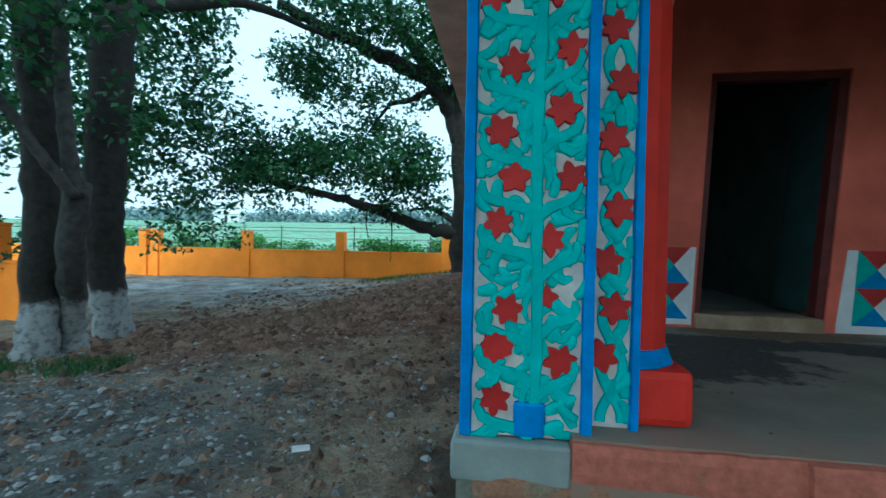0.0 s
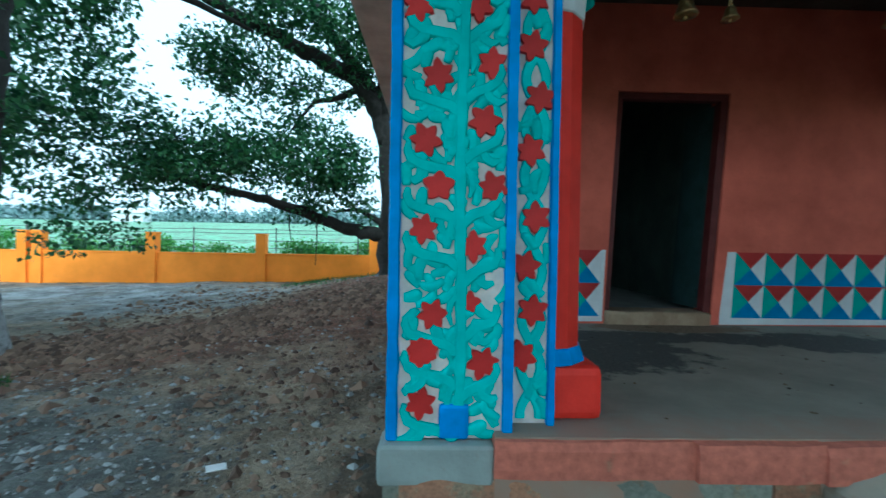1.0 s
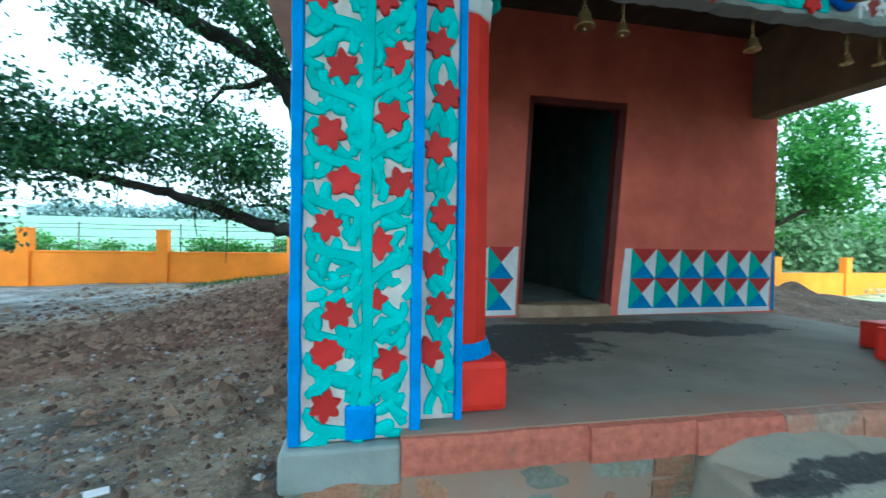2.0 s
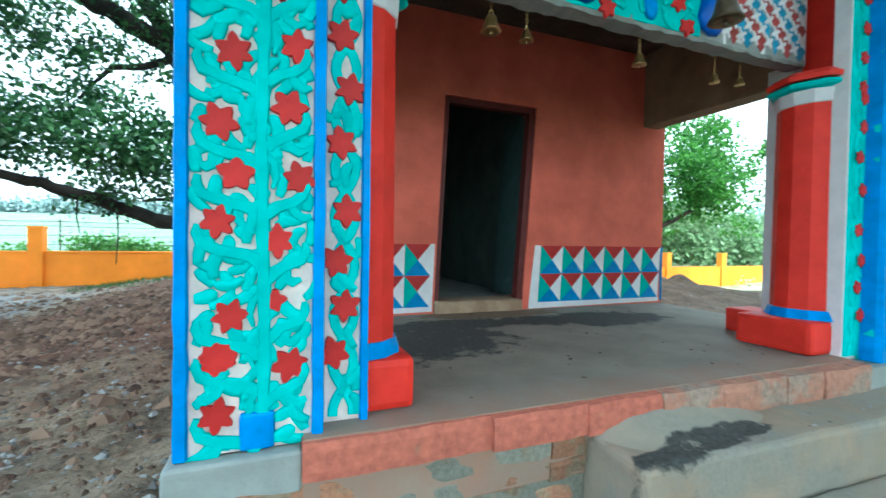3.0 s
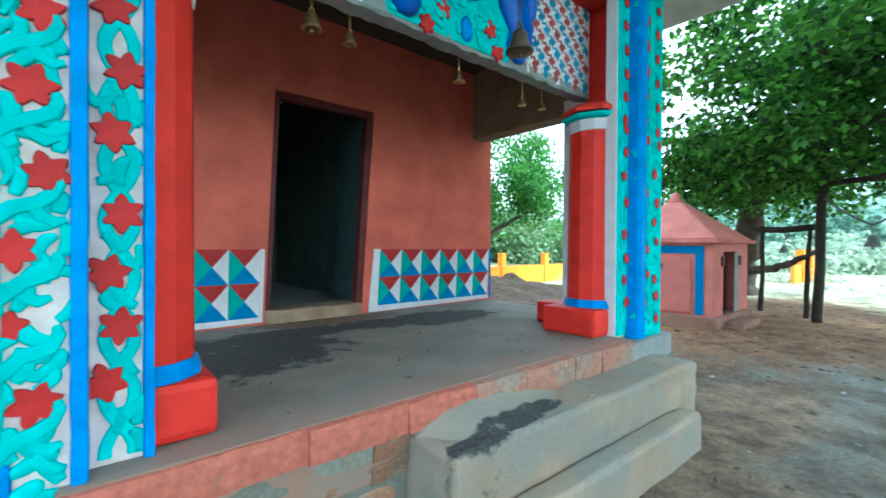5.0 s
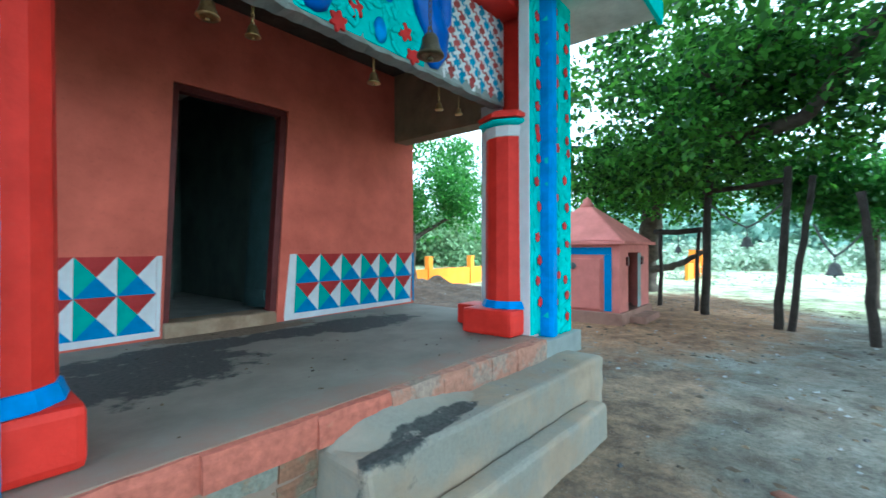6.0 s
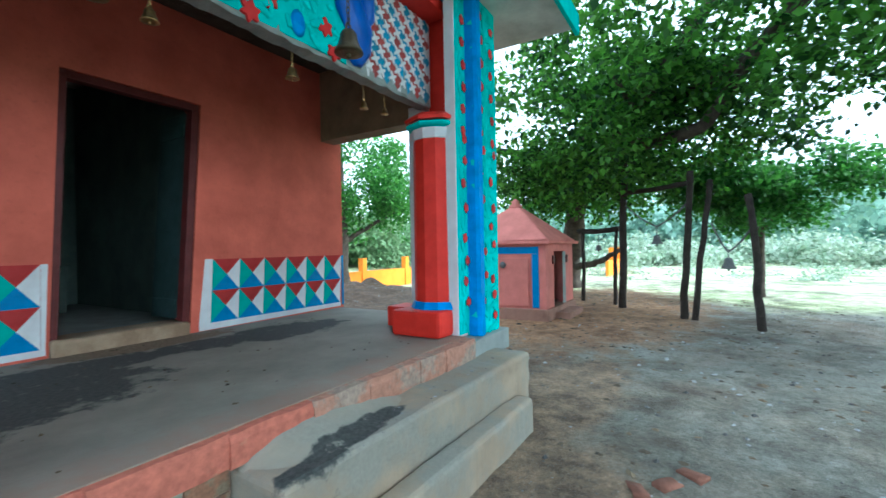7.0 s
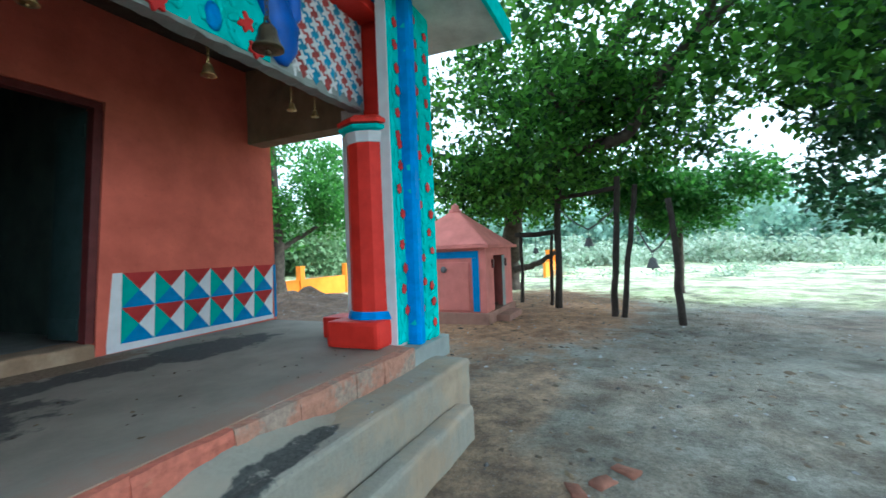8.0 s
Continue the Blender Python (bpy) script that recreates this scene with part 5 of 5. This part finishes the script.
TR = (12.6, 0.0, GZ)
tree("large leafy tree overhanging the yard and bell frames", TR, [
    ([(12.6, 0.0, -0.9), (12.3, -0.1, 0.3), (11.5, -0.5, 1.4), (10.4, -1.0, 2.8), (9.6, -1.5, 4.6)], 0.34, 0.2),
    ([(12.4, -0.1, 0.0), (11.8, -0.8, 0.1), (11.5, -1.3, 0.3), (11.4, -1.7, 0.55)], 0.12, 0.05),
    ([(9.9, -1.2, 2.6), (8.6, -2.6, 3.2), (7.2, -4.2, 3.5), (5.8, -5.6, 4.4)], 0.16, 0.06),
    ([(10.0, -1.2, 2.4), (9.4, 0.2, 3.0), (8.4, 1.6, 3.2)], 0.13, 0.04),
    ([(8.6, -2.6, 3.2), (7.4, -2.6, 3.0), (6.0, -2.4, 3.4)], 0.08, 0.03),
    ([(9.6, -1.4, 2.5), (7.6, -2.5, 3.0), (7.3, -3.3, 4.0), (6.9, -4.1, 4.9), (6.6, -4.8, 5.8)], 0.15, 0.07),
    ([(8.2, -2.4, 2.6), (7.2, -3.6, 2.5), (7.0, -4.1, 3.2), (6.7, -4.7, 4.0), (6.2, -5.4, 5.0)], 0.12, 0.06)],
    thinned(blobs_in(8.8, -1.6, 3.15, 3.6, 3.0, 1.3, 66, 0.6, 8, 0.05) + blobs_in(7.4, -3.6, 3.9, 3.0, 3.2, 1.1, 36, 0.66, 9, 0.0)) + blobs_in(10.8, -0.6, 2.15, 2.4, 3.4, 0.65, 30, 0.5, 46, 0.0) + blobs_in(8.4, -1.3, 2.35, 1.5, 1.9, 0.6, 20, 0.42, 47, 0.0) + blobs_in(5.03, -5.12, 2.61, 0.9, 1.3, 0.6, 15, 0.34, 48, 0.0),
    6100, 0.128, "leaf yard", seed=8, bark="bark plain")

tree("leafy tree standing past the yard's edge", (5.0, -9.6, GZ), [
    ([(5.0, -9.6, -0.9), (5.1, -9.5, 1.5), (5.3, -9.2, 4.5)], 0.3, 0.18),
    ([(5.2, -9.3, 3.0), (5.6, -7.8, 3.8), (5.8, -6.4, 4.4)], 0.13, 0.04)],
    blobs_in(6.4, -7.5, 3.6, 2.4, 1.7, 1.9, 44, 0.5, 12, 0.0) + [(8.2, -5.0, 2.5, 0.4), (7.0, -6.3, 1.5, 0.4), (6.6, -6.3, 2.0, 0.42), (7.4, -6.9, 1.3, 0.42), (7.0, -6.6, 0.9, 0.3), (6.4, -6.1, 1.2, 0.25), (6.9, -7.2, 2.2, 0.4), (6.2, -6.2, 2.8, 0.4)], 3000, 0.12, seed=12, bark="bark plain")

tree("young bright green tree beyond the bell posts", (11.5, -4.74, GZ), [
    ([(11.5, -4.74, -0.9), (11.5, -4.76, 0.4), (11.3, -4.76, 1.4), (11.0, -4.7, 2.8)], 0.085, 0.04),
    ([(11.45, -4.76, 0.9), (10.9, -5.2, 1.5), (10.4, -5.7, 2.0)], 0.04, 0.02),
    ([(11.4, -4.76, 1.1), (10.9, -4.3, 1.7), (10.5, -3.8, 2.3)], 0.04, 0.02)],
    blobs_in(10.6, -4.7, 1.95, 0.9, 1.7, 0.95, 30, 0.42, 10, 0.0), 1900, 0.115, "leaf fresh", seed=10, bark="bark plain")

tree("bright green tree behind the shrine wall", (10.0, 7.2, GZ), [
    ([(10.0, 7.2, -1.0), (9.9, 7.1, 0.8), (9.6, 6.8, 2.4), (9.3, 6.6, 4.4)], 0.26, 0.12),
    ([(9.8, 7.0, 1.2), (8.8, 6.4, 2.0), (7.9, 6.0, 2.6)], 0.1, 0.03),
    ([(9.8, 7.0, 0.9), (11.0, 6.6, 1.6), (12.2, 6.2, 2.2)], 0.1, 0.03)],
    blobs_in(9.6, 6.8, 3.0, 3.0, 1.8, 1.8, 34, 0.6, 14, 0.1) + blobs_in(12.4, 6.2, 3.0, 2.0, 1.6, 2.0, 20, 0.5, 44, 0.0), 2300, 0.14, "leaf fresh", seed=14, bark="bark plain")


# unseen tall bare-stemmed trees added past the front of the yard: high crowns shade it, low light comes in beneath them
for i, (gx, gy) in enumerate(((-11.0, -12.6), (-3.4, -11.8), (1.6, -11.6), (6.2, -12.2))):
    tree("unseen tall tree with a high crown, added to shade the yard", (gx, gy, GZ), [
        ([(gx, gy, -0.9), (gx + 0.1, gy, 3.5), (gx + 0.2, gy + 0.2, 8.5)], 0.3, 0.14),
        ([(gx + 0.1, gy, 4.4), (gx + 1.2, gy + 1.6, 6.2), (gx + 2.0, gy + 3.2, 7.4)], 0.13, 0.05),
        ([(gx + 0.1, gy, 4.0), (gx - 1.2, gy + 1.2, 5.8), (gx - 2.2, gy + 2.4, 7.0)], 0.13, 0.05)],
        blobs_in(gx, gy + 1.8, 7.9, 3.2, 4.2, 2.5, 60, 1.0, 60 + i, 0.0), 4600, 0.22, seed=70 + i, bark="bark plain")


# ---- distance: scrub, woods, far houses ----
def belt(name, label, cat, pts, per, size, mat, seed):
    ob = leaf_cloud(name, pts, per, size, mat, None, seed)
    tagged(ob, label, cat, kind="stuff")


rnd = random.Random(21)
belt("scrub", "low leafy scrub along the orange wall", "bushes", [(x, 9.1 + rnd.uniform(0, 0.8), 0.28 + rnd.uniform(-0.2, 0.25), rnd.uniform(0.22, 0.42)) for x in [-16 + 0.55 * i for i in range(30)] if rnd.random() < 0.85], 2300, 0.09, "leaf light", 22)
belt("woods", "green thicket past the far wall, haze in its colour", "woods", [(rnd.uniform(9, 30), rnd.uniform(13, 22), rnd.uniform(-0.5, 2.6), rnd.uniform(1.0, 1.9)) for _ in range(70)], 5200, 0.3, "leaf pale", 23)
belt("woods", "pale scrub across the bright clearing, haze in its colour", "woods", [(rnd.uniform(26, 36), rnd.uniform(-24, 12), rnd.uniform(-1.0, 0.3), rnd.uniform(0.7, 1.3)) for _ in range(110)], 5200, 0.28, "leaf hazed", 24)
belt("scrub", "low pale weeds and bushes dotted over the clearing", "bushes", [(rnd.uniform(16, 27), rnd.uniform(-16, 8), -0.75 + rnd.uniform(-0.1, 0.2), rnd.uniform(0.12, 0.4)) for _ in range(110)], 1500, 0.13, "leaf hazed", 27)
belt("woods", "tall trees across the clearing, haze in their colour", "woods", [(rnd.uniform(38, 60), rnd.uniform(-40, 25), rnd.uniform(0.0, 4.2), rnd.uniform(1.8, 3.2)) for _ in range(130)], 9500, 0.55, "leaf mist", 25)
belt("woods", "distant tree line beyond the green field, bluish haze in its colour", "woods", [(rnd.uniform(-190, 60), rnd.uniform(160, 185), 7.7 + rnd.uniform(-1, 2.6), rnd.uniform(2.5, 5.0)) for _ in range(120)], 5200, 1.5, "leaf haze", 26)


def far_house(x, y, z, w, label):
    h = thing("house", label, "house", (x, y, z), "far village houses")
    part("wall", box(-w / 2, w / 2, -2, 2, -1, 2.6, 0.05), "white", h)
    bm = bmesh.new()
    a = [bm.verts.new(p) for p in ((-w / 2 - 0.4, -2.5, 2.6), (w / 2 + 0.4, -2.5, 2.6), (w / 2 + 0.4, 2.5, 2.6), (-w / 2 - 0.4, 2.5, 2.6), (-w / 2, 0, 4.2), (w / 2, 0, 4.2))]
    for f in ((0, 1, 5, 4), (2, 3, 4, 5), (0, 4, 3), (1, 2, 5), (0, 3, 2, 1)):
        bm.faces.new([a[k] for k in f])
    part("roof", bm, "soffit", h)
    part("door", box(-0.5, 0.5, -2.05, -2.0, 0, 2), "wood", h)
    part("window", box(w / 4 - 0.5, w / 4 + 0.5, -2.05, -2.0, 0.9, 1.9), "wood", h)


far_house(-92, 128, 5.5, 9, "small white village house beyond the field")


# ---- loose things on the ground ----
def scatter(name, label, cat, n, area, size, mat, seed, flat=0.5, keep=None, dens=None, level=None):
    """Many small angular pieces lying on the earth."""
    rr = random.Random(seed)
    verts, faces = [], []
    tpl = [(1, 0, 0), (0.4, 0.9, 0), (-0.7, 0.6, 0), (-0.9, -0.4, 0), (0.1, -1, 0), (0.25, 0.1, 1), (-0.35, 0.05, 0.85)]
    tf = [(0, 1, 5), (1, 2, 6), (1, 6, 5), (2, 3, 6), (3, 4, 6), (4, 5, 6), (4, 0, 5), (4, 3, 2, 1, 0)]
    x0, x1, y0, y1 = area
    made = 0
    for _ in range(n * 6):
        if made >= n:
            break
        x, y = rr.uniform(x0, x1), rr.uniform(y0, y1)
        if keep and not keep(x, y):
            continue
        if dens and rr.random() > dens(x, y):
            continue
        s = size * (0.35 + 1.0 * rr.random() ** 3 * 2.2)
        a = rr.uniform(0, 6.28)
        tilt = rr.uniform(-0.35, 0.35)
        z = (ground_z(x, y) if level is None else level) - 0.12 * s
        b = len(verts)
        for px, py, pz in tpl:
            px, py, pz = px * rr.uniform(0.7, 1.3), py * rr.uniform(0.5, 1.1), pz * flat * rr.uniform(0.6, 1.2)
            pz += tilt * px * 0.5
            verts.append((x + s * (px * math.cos(a) - py * math.sin(a)), y + s * (px * math.sin(a) + py * math.cos(a)), z + s * pz))
        faces += [tuple(b + k for k in f) for f in tf]
        made += 1
    me = bpy.data.meshes.new(name)
    me.from_pydata(verts, [], faces)
    me.materials.append(M[mat])
    tagged(new(name, me), label, cat, kind="stuff")


def off_porch(x, y):
    return not (-1.7 < x < 2.8 and -2.7 < y < 3.3)


def stony(x, y):
    """Loose stone lies thickest before the triple tree and thins out over the bank."""
    return 0.1 + 0.9 * math.exp(-(((x + 5.0) / 2.4) ** 2 + ((y + 1.7) / 1.5) ** 2))


scatter("rubble", "broken stone and brick rubble strewn over the earth", "rubble", 3600, (-8.5, -1.55, -2.9, 8.2), 0.022, "stone", 31, 0.5, off_porch, stony)
scatter("rubble", "clods of dug earth along the spoil bank", "rubble", 6000, (-7.0, -1.6, -0.5, 7.0), 0.042, "clod", 32, 0.62, off_porch, lambda x, y: max(0.06, math.exp(-((((y - 0.6) - (x + 6) * 0.8) / 1.28 / 0.75) ** 2))))
scatter("rubble", "crumbs of dry brown earth beside the porch", "rubble", 9000, (-6.5, -1.56, -3.2, 5.0), 0.021, "clod", 38, 0.7, off_porch)
scatter("rubble", "fine grey stone chips near the trees", "rubble", 8000, (-6.8, -1.56, -3.2, 2.0), 0.013, "stone", 35, 0.55, off_porch, stony)
scatter("rubble", "small pebbles on the yard", "pebbles", 2600, (0.2, 10.5, -6.5, 4.5), 0.014, "stone", 33, 0.6, off_porch)
scatter("leaf_litter", "dry fallen leaves on the yard", "leaf litter", 2600, (1.2, 10.5, -6.0, 4.5), 0.027, "litter", 34, 0.35, off_porch, lambda x, y: 1.0 if noise.noise((x * 0.6, y * 0.6, 3)) > 0 else 0.25)

scatter("grit", "specks of grit and dry leaf on the porch floor", "grit", 130, (-0.7, 2.4, -1.95, -0.1), 0.008, "litter", 36, 0.4, None, None, 0.001)
scatter("grit", "pale specks of grit on the step", "grit", 60, (0.3, 2.1, -2.4, -2.2), 0.006, "stone", 37, 0.4, None, None, -0.144)


def tufts(name, label, spots, n, h, seed):
    rr = random.Random(seed)
    verts, faces = [], []
    for _ in range(n):
        cx, cy, rad = rr.choice(spots)
        a, q = rr.uniform(0, 6.28), rad * rr.random() ** 0.6
        x, y = cx + q * math.cos(a), cy + q * math.sin(a)
        z = ground_z(x, y) - 0.01
        d = rr.uniform(0, 6.28)
        hh = h * rr.uniform(0.4, 1.2)
        lean = rr.uniform(0.1, 0.6) * hh
        w = rr.uniform(0.005, 0.014)
        b = len(verts)
        verts += [(x - w * math.sin(d), y + w * math.cos(d), z), (x + w * math.sin(d), y - w * math.cos(d), z), (x + lean * 0.4 * math.cos(d), y + lean * 0.4 * math.sin(d), z + hh * 0.6), (x + lean * math.cos(d), y + lean * math.sin(d), z + hh)]
        faces += [(b, b + 1, b + 2), (b, b + 2, b + 3)]
    me = bpy.data.meshes.new(name)
    me.from_pydata(verts, [], faces)
    me.materials.append(M["grass"])
    tagged(new(name, me), label, "grass", kind="stuff")


tufts("grass", "sparse green grass and weeds round the trees and bank", [(-6.0, -0.5, 0.6), (-6.6, -1.0, 0.8), (-3.4, 6.9, 1.0), (-4.4, 7.2, 0.7), (-6.1, -0.3, 0.4), (-5.2, 0.0, 0.35)], 3200, 0.09, 41)

paper = part("paper_scrap", box(-0.05, 0.05, -0.03, 0.03, 0, 0.008, 0.003), "white", None)
paper.location = (-2.52, -1.17, ground_z(-2.52, -1.17) + 0.006)
paper.rotation_euler = (0.1, 0.05, 0.5)
tagged(paper, "crumpled white paper scrap lying on the earth", "litter")
scrap = copy_thing(paper, pose(0.78, -2.86, ground_z(0.78, -2.86) + 0.008, 4, 3, 70))
tagged(scrap, "pale paper scrap lying before the steps", "litter")
for x, y, a in ((1.41, -3.3, 20), (1.53, -3.42, -35), (1.69, -3.53, 60)):
    br = part("loose_brick", rough_block(-0.075, 0.075, -0.045, 0.045, -0.05, 0.018, 0.04, 0.02, x * 7), "dull brick", None, "", True)
    br.location, br.rotation_euler = (x, y, ground_z(x, y) - 0.004), (0.05, 0.06, radians(a))
    tagged(br, "half-buried worn red brick in the yard", "brick", "bricks in the yard")
